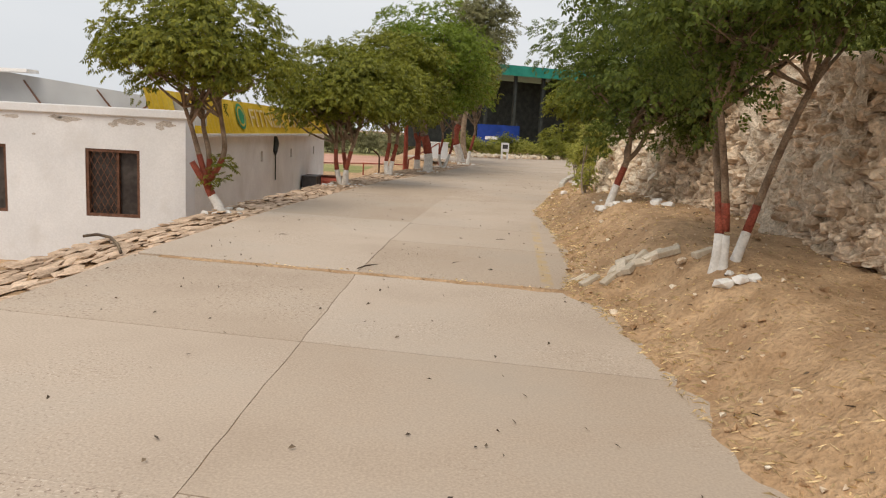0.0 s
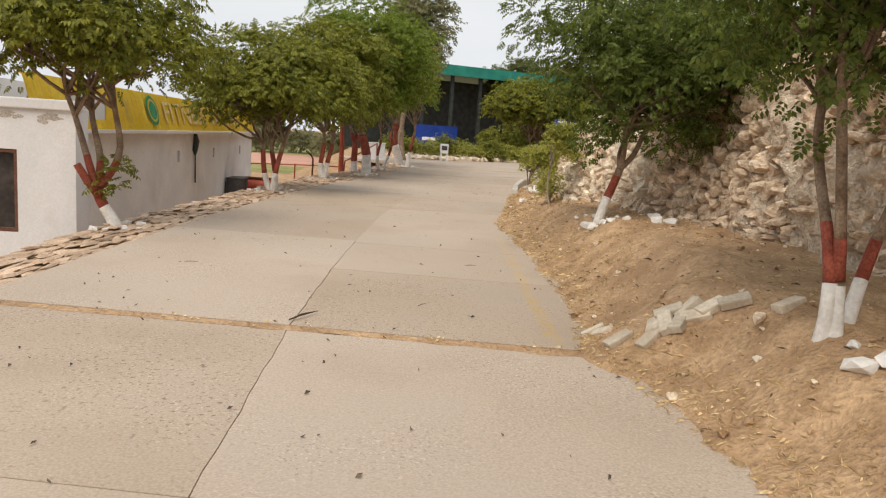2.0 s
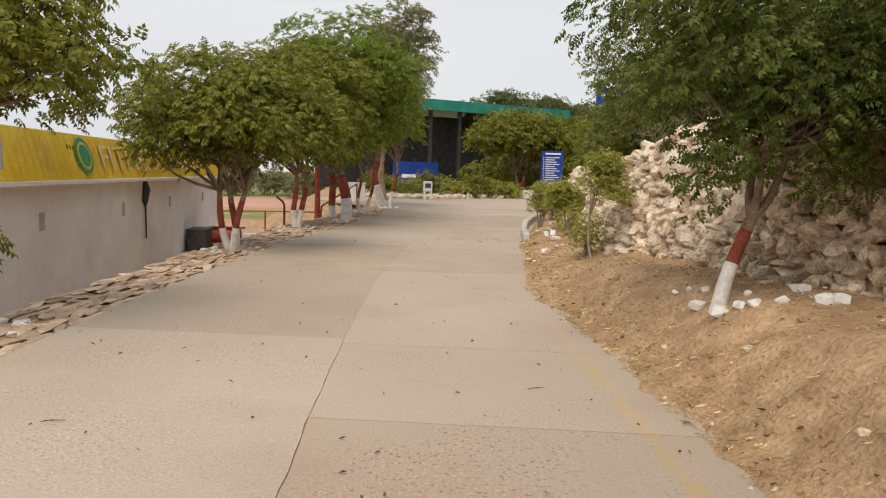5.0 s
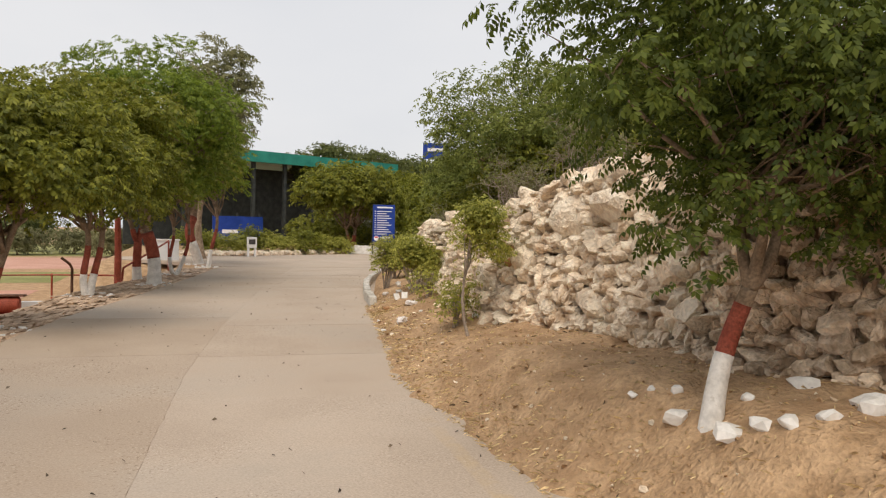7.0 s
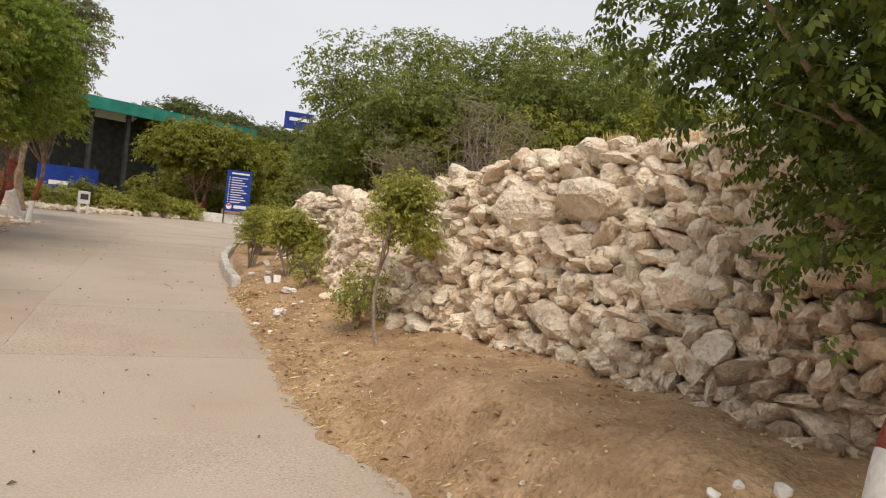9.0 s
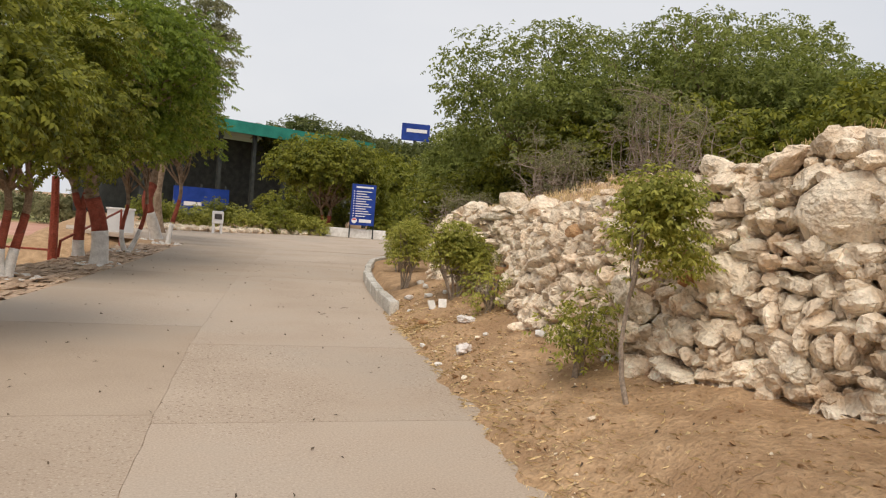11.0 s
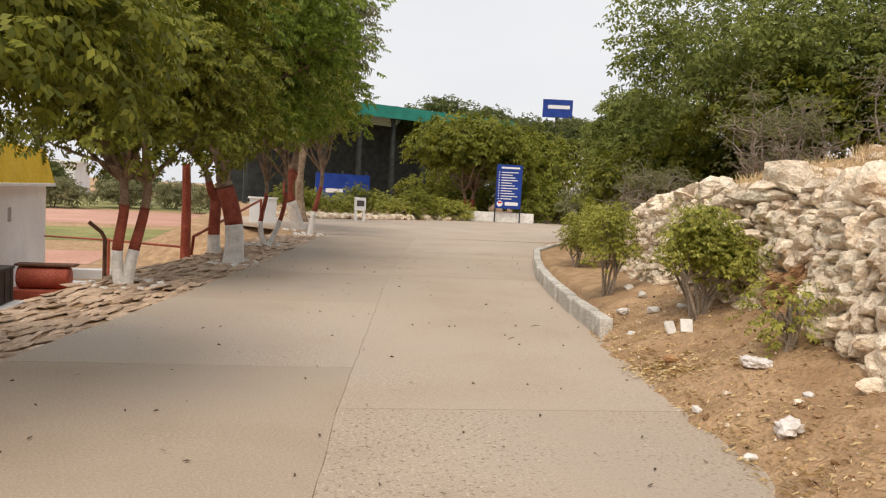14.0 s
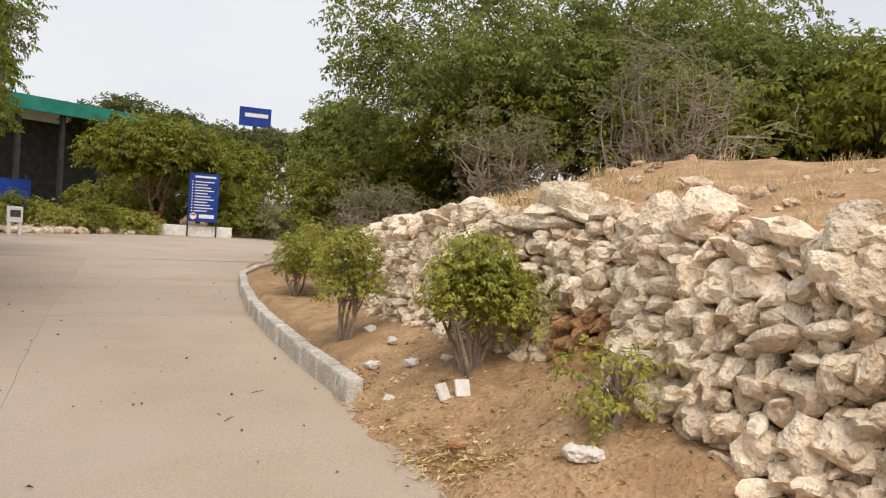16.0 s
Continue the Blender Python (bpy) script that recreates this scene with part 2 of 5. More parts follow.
M_BLACK = mat("black_plastic_tank", (0.045, 0.04, 0.04), (0.08, 0.072, 0.07), 2, 0.55, 30, 0.1)
M_GREEN_SHEET = mat("teal_green_sheet", (0.015, 0.17, 0.13), (0.03, 0.25, 0.19), 1, 0.5, 12, 0.1, fmix=0.1)
M_BLUE = mat("blue_sign_paint", (0.012, 0.04, 0.22), (0.02, 0.055, 0.30), 1.5, 0.4, 20, 0.0, fmix=0.08)
M_SIGNWHITE = mat("sign_white", (0.74, 0.74, 0.76), (0.8, 0.8, 0.82), 3, 0.5, 20, 0.0, fmix=0.03)
M_SIGNRED = mat("sign_red", (0.5, 0.02, 0.03), (0.6, 0.03, 0.04), 3, 0.5, 20, 0.0, fmix=0.03)
M_RED = mat("red_painted_steel", (0.33, 0.07, 0.04), (0.45, 0.11, 0.07), 3, 0.6, 30, 0.1)
M_RUST = mat("rusty_iron", (0.10, 0.05, 0.03), (0.18, 0.09, 0.06), 8, 0.8, 60, 0.2)
# dark window panes, and the painted shade behind the hall's vent slots
M_GLASS_SHADE = mat("dark_glass_and_inner_shade", (0.03, 0.025, 0.025), (0.07, 0.06, 0.055), 1.5, 0.3, 8, 0.0)
M_GREEN_EMBLEM = mat("green_emblem_paint", (0.02, 0.22, 0.09), (0.04, 0.3, 0.13), 4, 0.5, 30, 0.0)
M_FIELD = mat("sports_field_earth", (0.40, 0.28, 0.17), (0.50, 0.37, 0.25), 0.2, 1.0, 4, 0.2, c=(0.16, 0.2, 0.07), cscale=0.07, cmin=0.5, cmax=0.56)
M_STRAW = mat("dry_straw", (0.50, 0.37, 0.19), (0.70, 0.54, 0.31), 5, 0.95, 40, 0.1, isl=0.3)
M_TWIG = mat("dead_twig", (0.06, 0.045, 0.035), (0.16, 0.12, 0.08), 5, 0.95, 40, 0.1, isl=0.4)
M_BRANCH = mat("pale_bare_branch", (0.23, 0.18, 0.14), (0.37, 0.31, 0.255), 6, 0.95, 50, 0.3)
M_BRICK = mat("grey_paving_brick", (0.50, 0.42, 0.32), (0.66, 0.58, 0.47), 5, 0.95, 40, 0.4, rand=0.15, dist=0.008, fmix=0.10)
L_NEAR = leaf_mat("dark_green_leaf", (0.050, 0.078, 0.013), (0.190, 0.236, 0.039))
L_ROAD = leaf_mat("roadside_tree_leaf", (0.083, 0.104, 0.012), (0.303, 0.303, 0.036), 0.36)
L_BRIGHT = leaf_mat("fresh_green_leaf", (0.090, 0.145, 0.016), (0.285, 0.355, 0.045))
L_HILL = leaf_mat("hill_tree_leaf", (0.095, 0.126, 0.026), (0.345, 0.38, 0.090))
L_HEDGE = leaf_mat("shrub_leaf", (0.155, 0.175, 0.026), (0.585, 0.565, 0.125))
L_GREY = leaf_mat("dusty_grey_leaf", (0.145, 0.148, 0.07), (0.35, 0.34, 0.17))
L_DARKFAR = leaf_mat("far_tree_leaf", (0.062, 0.083, 0.024), (0.19, 0.205, 0.06))


# ---------------------------------------------------------------- helpers
def link_mesh(name, bm, material, parent=None, smooth=False):
    me = bpy.data.meshes.new(name)
    bm.to_mesh(me)
    bm.free()
    for mm in (material if isinstance(material, (list, tuple)) else [material]):
        me.materials.append(mm)
    if smooth:
        me.polygons.foreach_set("use_smooth", [True] * len(me.polygons))
    ob = new(name, me)
    ob.parent = parent
    return ob


def part(name, bm, material, parent, label="", smooth=False):
    ob = link_mesh(name, bm, material, parent, smooth)
    return tagged(ob, label=label) if label else ob


def thing(name, at, label, category, group="", kind="", rz=0):
    ob = new(name)
    ob.matrix_world = pose(*at, 0, 0, rz)
    return tagged(ob, label, category, group, kind)


def raw(name, verts, faces, material, parent=None, smooth=False):
    me = bpy.data.meshes.new(name)
    me.from_pydata([tuple(v) for v in verts], [], faces)
    for mm in (material if isinstance(material, (list, tuple)) else [material]):
        me.materials.append(mm)
    if smooth:
        me.polygons.foreach_set("use_smooth", [True] * len(me.polygons))
    ob = new(name, me)
    ob.parent = parent
    return ob


def quads(name, v, per, faces_of_one, material, parent=None):
    """Many equal little pieces in one mesh: v is (pieces, per, 3)."""
    n = len(v)
    f = np.asarray(faces_of_one)
    k = f.shape[1]
    idx = (np.arange(n)[:, None, None] * per + f[None]).reshape(-1)
    me = bpy.data.meshes.new(name)
    nf = n * len(f)
    me.vertices.add(n * per)
    me.vertices.foreach_set("co", np.ascontiguousarray(v, dtype=np.float32).reshape(-1))
    me.loops.add(len(idx))
    me.loops.foreach_set("vertex_index", idx.astype(np.int32))
    me.polygons.add(nf)
    me.polygons.foreach_set("loop_start", np.arange(nf, dtype=np.int32) * k)
    me.update(calc_edges=True)
    me.materials.append(material)
    ob = new(name, me)
    ob.parent = parent
    return ob


def box(bm, c, s, rz=0.0, bevel=0.0, rx=0.0):
    m = Matrix.Translation(c) @ Matrix.Rotation(rz, 4, "Z") @ Matrix.Rotation(rx, 4, "X") @ Matrix.Diagonal((*s, 1))
    r = bmesh.ops.create_cube(bm, size=1, matrix=m)
    if bevel:
        es = list({e for v in r["verts"] for e in v.link_edges})
        bmesh.ops.bevel(bm, geom=es, offset=bevel, segments=2, affect="EDGES", profile=0.6)
    return bm


def boxm(c, s, rz=0.0, bevel=0.0, rx=0.0):
    return box(bmesh.new(), c, s, rz, bevel, rx)


def tube(bm, pts, radii, sides=8):
    """A tapered tube along points."""
    rings = []
    for i, p in enumerate(pts):
        d = (Vector(pts[min(i + 1, len(pts) - 1)]) - Vector(pts[max(i - 1, 0)])).normalized()
        a = d.orthogonal().normalized()
        b = d.cross(a)
        rings.append([bm.verts.new(Vector(p) + radii[i] * (math.cos(2 * math.pi * k / sides) * a + math.sin(2 * math.pi * k / sides) * b)) for k in range(sides)])
    for i in range(len(rings) - 1):
        r0, r1 = rings[i], rings[i + 1]
        off = min(range(sides), key=lambda o: sum((r0[k].co - r1[(k + o) % sides].co).length for k in range(sides)))
        for k in range(sides):
            bm.faces.new((r0[k], r0[(k + 1) % sides], r1[(k + 1 + off) % sides], r1[(k + off) % sides]))
        rings[i + 1] = [r1[(k + off) % sides] for k in range(sides)]
    bm.faces.new(rings[0][::-1])
    bm.faces.new(rings[-1])
    return bm


def lerp(y, table):
    return np.interp(y, [a for a, _ in table], [b for _, b in table])


def sstep(x, a, b):
    t = np.clip((x - a) / (b - a), 0, 1)
    return t * t * (3 - 2 * t)


# ---------------------------------------------------------------- plan of the place
LEFT = [(-30, -4.2), (0, -3.4), (6, -3.27), (8.4, -3.2), (10.5, -3.05), (14, -2.78), (18.5, -2.2), (20, -1.98), (21.4, -1.8), (24.1, -1.17), (28, -0.35), (32, 0.45), (36.4, 1.24), (40, 2.1)]
MID = [(-30, -1.2), (0, -0.84), (3.8, -0.82), (5.4, -0.77), (8.1, -0.70), (10.6, -0.54), (13, -0.34), (16.1, -0.03), (17.6, 0.18), (20.2, 0.59), (23.5, 1.22), (24.9, 1.48), (29.4, 2.38), (40, 4.8)]
RIGHT = [(-30, 1.9), (0, 1.75), (3.3, 1.7), (5.9, 1.67), (6.9, 1.58), (7.6, 1.40), (9.1, 1.7), (11.7, 1.9), (13.5, 1.95), (15.5, 2.0), (17.5, 2.45), (19.8, 2.93), (22.3, 3.42), (24.5, 4.05), (28, 5.0), (32.7, 6.3), (36, 7.8), (40, 9.8)]
WALLX = [(-30, 4.2), (0, 3.7), (5, 3.65), (9, 3.75), (11.5, 3.85), (12.4, 3.65), (15, 3.72), (16.5, 3.62), (18.5, 3.72), (19.5, 3.92), (20.3, 4.15), (20.8, 4.6), (21.6, 4.62), (22.3, 4.5), (23.5, 4.65), (26, 5.5), (29, 6.9), (32, 8.8), (36, 12), (60, 34)]
WBASE = [(-30, 0.4), (5, 0.46), (9, 0.66), (11.5, 0.6), (15, 0.52), (17, 0.38), (19, 0.36), (20.5, 0.55), (22, 0.5), (24, 0.32), (28, 0.15), (40, 0.05)]
WTOP = [(-30, 2.4), (5, 2.4), (8, 2.42), (10, 2.46), (12, 2.3), (14.5, 2.2), (16, 2.12), (17, 1.88), (18, 1.68), (19, 1.60), (20.5, 1.60), (21.6, 1.66), (23, 1.62), (25, 1.48), (27, 1.35), (30, 1.1), (34, 0.7), (40, 0.4), (60, 0.4)]


def fbm(x, y, s, seed=0.0):
    return (np.sin(x * s + seed) * np.cos(y * s * 1.13 + 2.1 * seed) + 0.5 * np.sin(x * s * 2.3 + y * s * 1.7 + seed * 3) + 0.25 * np.cos(x * s * 4.1 - y * s * 5.3 + seed)) / 1.75


def ground_z(x, y):
    x, y = np.asarray(x, float), np.asarray(y, float)
    xl, xr, xw = lerp(y, LEFT), lerp(y, RIGHT), lerp(y, WALLX)
    zb, zt = lerp(y, WBASE), lerp(y, WTOP)
    z = np.full_like(x * 1.0 + y * 0, -0.05)
    # bank of dirt between road and wall
    edge = xr + 0.10 * fbm(x * 0, y, 3.1, 1.0) + 0.05 * fbm(x * 0, y, 9.0, 2.0)
    t = np.clip((x - edge) / np.maximum(xw - edge, 0.3), 0, 1)
    near = 1 - sstep(y, 22.0, 23.5)
    conv = 1 - sstep(y, 13.5, 17.0)
    bank = (-0.05 + 0.085 * sstep(x, edge - 0.12, edge + 0.12) + (zb - 0.03) * (sstep(t, 0.0, 0.5) * conv + (t ** 1.15) * (1 - conv))) + (0.045 * fbm(x, y, 4.0, 3.0) + 0.013 * fbm(x, y, 13.0, 5.0)) * sstep(t, 0.0, 0.3)
    bed = -0.05 + 0.17 * sstep(x, xr + 0.05, xr + 0.16) + zb * t + 0.02 * fbm(x, y, 6.0, 3.0)
    z = np.where(x > edge - 0.15, bank * near + bed * (1 - near), z)
    # hill behind the wall
    soft = 0.1 + 2.5 * sstep(y, 30, 36)
    rise = sstep(x, xw + 0.22, xw + 0.42 + soft)
    d = np.clip(x - xw - 0.3, 0, 200)
    hill = zt - 0.12 + 0.30 * np.minimum(d, 3.0) + 0.05 * np.clip(d - 3.0, 0, 25) + 0.07 * fbm(x, y, 1.3, 0.5) * sstep(d, 0.2, 1.5)
    hill = hill * (1 - sstep(y, 34, 46)) + 0.15 * sstep(y, 34, 46)
    z = z * (1 - rise) + hill * rise
    # level ground of the junction
    flat_to = lerp(y, [(38, 10.6), (39, 12.4), (42, 16.0), (48, 21.0), (56, 27.5), (60, 30.0)])
    level = sstep(y, 37.6, 38.6) * (1 - sstep(y, 60, 62)) * sstep(x, 2.0, 4.0) * (1 - sstep(x, flat_to, flat_to + 1.2))
    z = z * (1 - level) - 0.05 * level
    # verge and lower yard to the road's left
    w = lerp(y, [(-30, 1.4), (5, 1.0), (8, 0.95), (12, 0.9), (18, 1.15), (22, 1.25), (26, 1.75), (30, 1.6), (40, 2.0)])
    open_l = 1 - sstep(y, 40, 44)
    drop = sstep(xl - x, w, w + 0.25)
    low = -1.55 + 0.0 * x
    far = sstep(-x, 3, 5)
    z = np.where(x < xl, z + (low - z) * drop * np.maximum(open_l, far), z)
    z = np.where((x < xl) & (x > xl - w - 0.2) & (y < 42), z + 0.012 * fbm(x, y, 7.0, 4.0), z)
    return z


def gz(x, y):
    return float(ground_z(np.array([x]), np.array([y]))[0])


def axis(lo, hi, fine_lo, fine_hi, step):
    a = [*np.arange(fine_lo, fine_hi, step)]
    s, v = step, fine_hi
    while v < hi:
        a.append(v)
        s *= 1.25
        v += s
    a.append(hi)
    s, v, left = step, fine_lo, []
    while v > lo:
        s *= 1.25
        v -= s
        left.append(max(v, lo))
    return np.array(left[::-1] + a)


gx, gy = axis(-900, 900, -6.0, 9.0, 0.1), axis(-300, 1500, 1.0, 34.0, 0.1)
GX, GY = np.meshgrid(gx, gy)
GZ = ground_z(GX, GY)
nx, ny = len(gx), len(gy)
ii = (np.arange(ny - 1)[:, None] * nx + np.arange(nx - 1)[None]).reshape(-1)
gf = np.stack([ii, ii + 1, ii + nx + 1, ii + nx], 1)
ground = quads("ground", np.stack([GX, GY, GZ], -1).reshape(1, -1, 3), nx * ny, gf, M_DIRT)
ground.data.polygons.foreach_set("use_smooth", [True] * len(ground.data.polygons))
tagged(ground, "dry brown dirt ground with bank and low hill", "ground", kind="structure")

# ---------------------------------------------------------------- road of cast concrete slabs
road = thing("road", (0, 0, 0), "pale worn concrete road cast in slabs", "road", kind="structure")


def skew(y):
    return -0.18 if y < 14 else -0.08


def slab(xa, xb, y0, y1, lift=0.0, g=0.0035, over=0.0, gap0=0.0, gap1=0.0, surface=M_CONC):
    """One slab between two edge tables, with a slightly worn rim."""
    ny_, nx_ = max(2, int((y1 - y0) / 0.22) + 1), 5
    v, f = [], []
    for i in range(ny_):
        u = i / (ny_ - 1)
        y = y0 + g + gap0 + (y1 - y0 - 2 * g - gap0 - gap1) * u
        sk = skew(y0) * (1 - u) + skew(y1) * u
        wob = 0.005 * math.sin(5.3 * y) + 0.004 * math.sin(13.1 * y + 1)
        a = float(lerp(y, xa)) + g + (wob if xa is MID else 0)
        b = float(lerp(y, xb)) - g + over + (wob if xb is MID else 0)
        xm = float(lerp(y, MID))
        for j in range(nx_):
            u = j / (nx_ - 1)
            x = a + (b - a) * u
            v.append((x, y + sk * (x - xm), lift))
    for i in range(ny_ - 1):
        for j in range(nx_ - 1):
            k = i * nx_ + j
            f.append((k, k + 1, k + nx_ + 1, k + nx_))
    rim = [j for j in range(nx_)] + [i * nx_ + nx_ - 1 for i in range(1, ny_)] + [(ny_ - 1) * nx_ + j for j in range(nx_ - 2, -1, -1)] + [i * nx_ for i in range(ny_ - 2, 0, -1)]
    base = len(v)
    for k in rim:
        v.append((v[k][0], v[k][1], -0.12))
    for q in range(len(rim)):
        r = (q + 1) % len(rim)
        f.append((rim[q], base + q, base + r, rim[r]))
    return raw("slab", v, f, surface, road)


CUT_L = [-30, -24, -18, -12, -6, 0.0, 3.15, 5.40, 8.0, 12.6, 17.5, 21.2, 24.6, 27.7, 33, 38.5]
CUT_R = [-30, -24, -18, -12, -6, 0.0, 3.2, 5.40, 8.0, 10.45, 12.42, 15.1, 17.3, 20.1, 24.8, 27.8, 33, 38.5]
WORN_L, WORN_R = (0.0, 5.40, 12.6), (0.0, 8.0, 17.3)
for k in range(len(CUT_L) - 1):
    slab(LEFT, MID, CUT_L[k], CUT_L[k + 1], 0.0015 * (k % 3), 0.0035 if CUT_L[k] < 10 else 0.0015, gap0=0.05 if CUT_L[k] == 8.0 else 0, gap1=0.05 if CUT_L[k + 1] == 8.0 else 0, surface=M_PITTED if CUT_L[k] in WORN_L else M_CONC)
for k in range(len(CUT_R) - 1):
    slab(MID, RIGHT, CUT_R[k], CUT_R[k + 1], 0.0015 * ((k + 1) % 3), 0.0035 if CUT_R[k] < 10 else 0.0015, over=0.3 if CUT_R[k] < 22 else 0.0, gap0=0.06 if CUT_R[k] == 8.0 else 0, gap1=0.10 if CUT_R[k + 1] == 8.0 else 0, surface=M_PITTED if CUT_R[k] in WORN_R else M_CONC)
bm = bmesh.new()
far_road = [(1.75, 38.5), (9.05, 38.5), (10.2, 38.4), (12, 39.2), (15.3, 42.2), (20, 48), (26, 56), (28, 59), (22, 59.2), (18, 58.4), (14.5, 57.3), (11, 56.3), (4, 51), (-0.3, 49.6), (-2.6, 48.5), (-2.4, 45.5), (0.2, 42)]
bm.faces.new([bm.verts.new((x, y, 0.003)) for x, y in far_road])
ext = bmesh.ops.extrude_face_region(bm, geom=bm.faces[:])
for e in ext["geom"]:
    if isinstance(e, bmesh.types.BMVert):
        e.co.z = -0.12
bmesh.ops.recalc_face_normals(bm, faces=bm.faces[:])
part("junction_slab", bm, M_CONC, road)

v, f = [], []
for k in range(72):
    y = -30 + 68.5 * k / 71
    v += [(float(lerp(y, LEFT)) + 0.04, y, -0.005), (float(lerp(y, RIGHT)) - 0.04, y, -0.005)]
for k in range(71):
    f.append((2 * k, 2 * k + 1, 2 * k + 3, 2 * k + 2))
raw("sand_bed", v, f, mat("sand_in_joints", (0.29, 0.21, 0.14), (0.38, 0.285, 0.195), 3, 1.0, 60, 0.3), road)
v, f = [], []
for k in range(61):
    x = -2.9 + 4.75 * k / 60
    y = 8.0 - 0.18 * (x + 0.72)
    wl_, wr_ = 0.06 + 0.03 * noise.noise((x * 3, 0, 1)) + 0.01 * max(0, x), 0.07 + 0.04 * noise.noise((x * 4, 5, 1)) + 0.03 * max(0, x)
    v += [(x, y - wr_ - 0.03, 0.0035), (x, y - 0.03, 0.016), (x, y + wl_ - 0.03, 0.0035)]
for k in range(60):
    for q in range(2):
        f.append((3 * k + q, 3 * k + 3 + q, 3 * k + 4 + q, 3 * k + 1 + q))
raw("joint_fill", v, f, M_DIRT, road)

# ---------------------------------------------------------------- stones
rng = np.random.default_rng(7)


def hull_mesh(name, n, material, seed, box_like=0.5):
    """A small angular pebble or chip."""
    r = np.random.default_rng(seed)
    bm_ = bmesh.new()
    for _ in range(n):
        d = r.normal(size=3)
        d /= np.linalg.norm(d)
        c = d / np.max(np.abs(d))
        p = d * (1 - box_like) + c * box_like
        bm_.verts.new(p * 0.5 * r.uniform(0.80, 1.10))
    h = bmesh.ops.convex_hull(bm_, input=bm_.verts[:])
    bmesh.ops.delete(bm_, geom=list({g for g in h["geom_unused"] + h["geom_interior"] if isinstance(g, bmesh.types.BMVert)}), context="VERTS")
    me = bpy.data.meshes.new(name)
    bm_.to_mesh(me)
    bm_.free()
    me.materials.append(material)
    return me


def rock_mesh(name, material, seed, cuts=13, rough=0.065, level=3):
    """A broken field stone: a blocky lump with a few cleaved sides, rounded and pitted."""
    r = np.random.default_rng(seed)
    bm_ = bmesh.new()
    bmesh.ops.create_icosphere(bm_, subdivisions=level, radius=1)
    planes = []
    for _ in range(cuts):
        d = r.normal(size=3)
        planes.append((Vector(d / np.linalg.norm(d)), r.uniform(0.58, 0.88)))
    off = Vector(r.uniform(-50, 50, 3))
    skew_ = r.normal(size=(3, 3)) * 0.13
    for v_ in bm_.verts:
        d = v_.co.normalized()
        p = d / (abs(d.x) ** 3.6 + abs(d.y) ** 3.6 + abs(d.z) ** 3.6) ** (1 / 3.6)
        p *= 0.88 + 0.24 * noise.noise(d * 1.3 + off)
        p += Vector(skew_ @ np.array(p))
        for nrm, hgt in planes:
            over = p.dot(nrm) - hgt
            if over > 0:
                p -= nrm * over * 0.95
        pit = min(0.0, noise.noise(d * 4.2 + off * 1.7) + 0.12)
        p += d * rough * (1.3 * noise.noise(d * 2.4 + off) + 1.0 * noise.noise(d * 5.5 + off) + 0.6 * noise.noise(d * 11 + off) + 2.0 * pit)
        v_.co = p * 0.64
    me = bpy.data.meshes.new(name)
    bm_.to_mesh(me)
    bm_.free()
    me.materials.append(material)
    return me


STONES = [rock_mesh("stone", M_STONE, 100 + k) for k in range(26)]
STONES_LOW = [rock_mesh("rubble_stone", M_STONE_FAR, 200 + k, 13, 0.08, 2) for k in range(20)]
TAN = [rock_mesh("stone", M_STONE_TAN, 140 + k, 13, 0.08, 3) for k in range(14)]
BIG = [rock_mesh("boulder", M_STONE, 170 + k, 12, 0.085, 4) for k in range(5)]


def put(name, me, at, size, parent=None, rz=0.0, rx=0.0, ry=0.0):
    ob = new(name, me)
    ob.parent = parent
    ob.matrix_basis = Matrix.LocRotScale(at, Euler((rx, ry, rz)), size)
    return ob


def mesh_join(name, items, material, parent):
    """Joins placed copies of small meshes into one mesh."""
    vs, fs, n0 = [], [], 0
    for me, m in items:
        vs += [m @ v.co for v in me.vertices]
        fs += [tuple(n0 + i for i in p.vertices) for p in me.polygons]
        n0 = len(vs)
    return raw(name, vs, fs, material, parent)


wall_right = thing("wall_right", (0, 0, 0), "dry-laid rubble retaining wall of pale limestone", "stone wall", kind="structure")


def wall_face(y, z):
    zb = float(lerp(y, WBASE))
    return float(lerp(y, WALLX)) + 0.20 * (z - zb)


def wall_dir(y):
    return math.atan2(float(lerp(y + 0.2, WALLX) - lerp(y - 0.2, WALLX)), 0.4)


def hollow(y, z):
    """Above zero inside the washed-out pocket of bare earth in the wall."""
    return 1 - ((y - 11.75) / 0.42) ** 2 - ((z - 1.78) / 0.30) ** 2


pieces = []
BOULDERS = [(15.6, 1.68, 0.56, 0.46), (14.85, 1.78, 0.80, 0.42), (14.9, 0.82, 0.8, 0.3), (13.6, 1.25, 0.5, 0.32), (21.7, 1.76, 0.62, 0.34), (20.5, 1.62, 0.4, 0.36), (19.95, 1.66, 0.36, 0.26), (12.9, 1.7, 0.5, 0.36), (21.9, 1.55, 0.95, 0.13), (17.2, 0.9, 0.5, 0.3), (16.4, 1.2, 0.55, 0.3)]
for by, bz, bl, bh in BOULDERS:
    pieces.append((by, bz, bl, bh, 0.34))
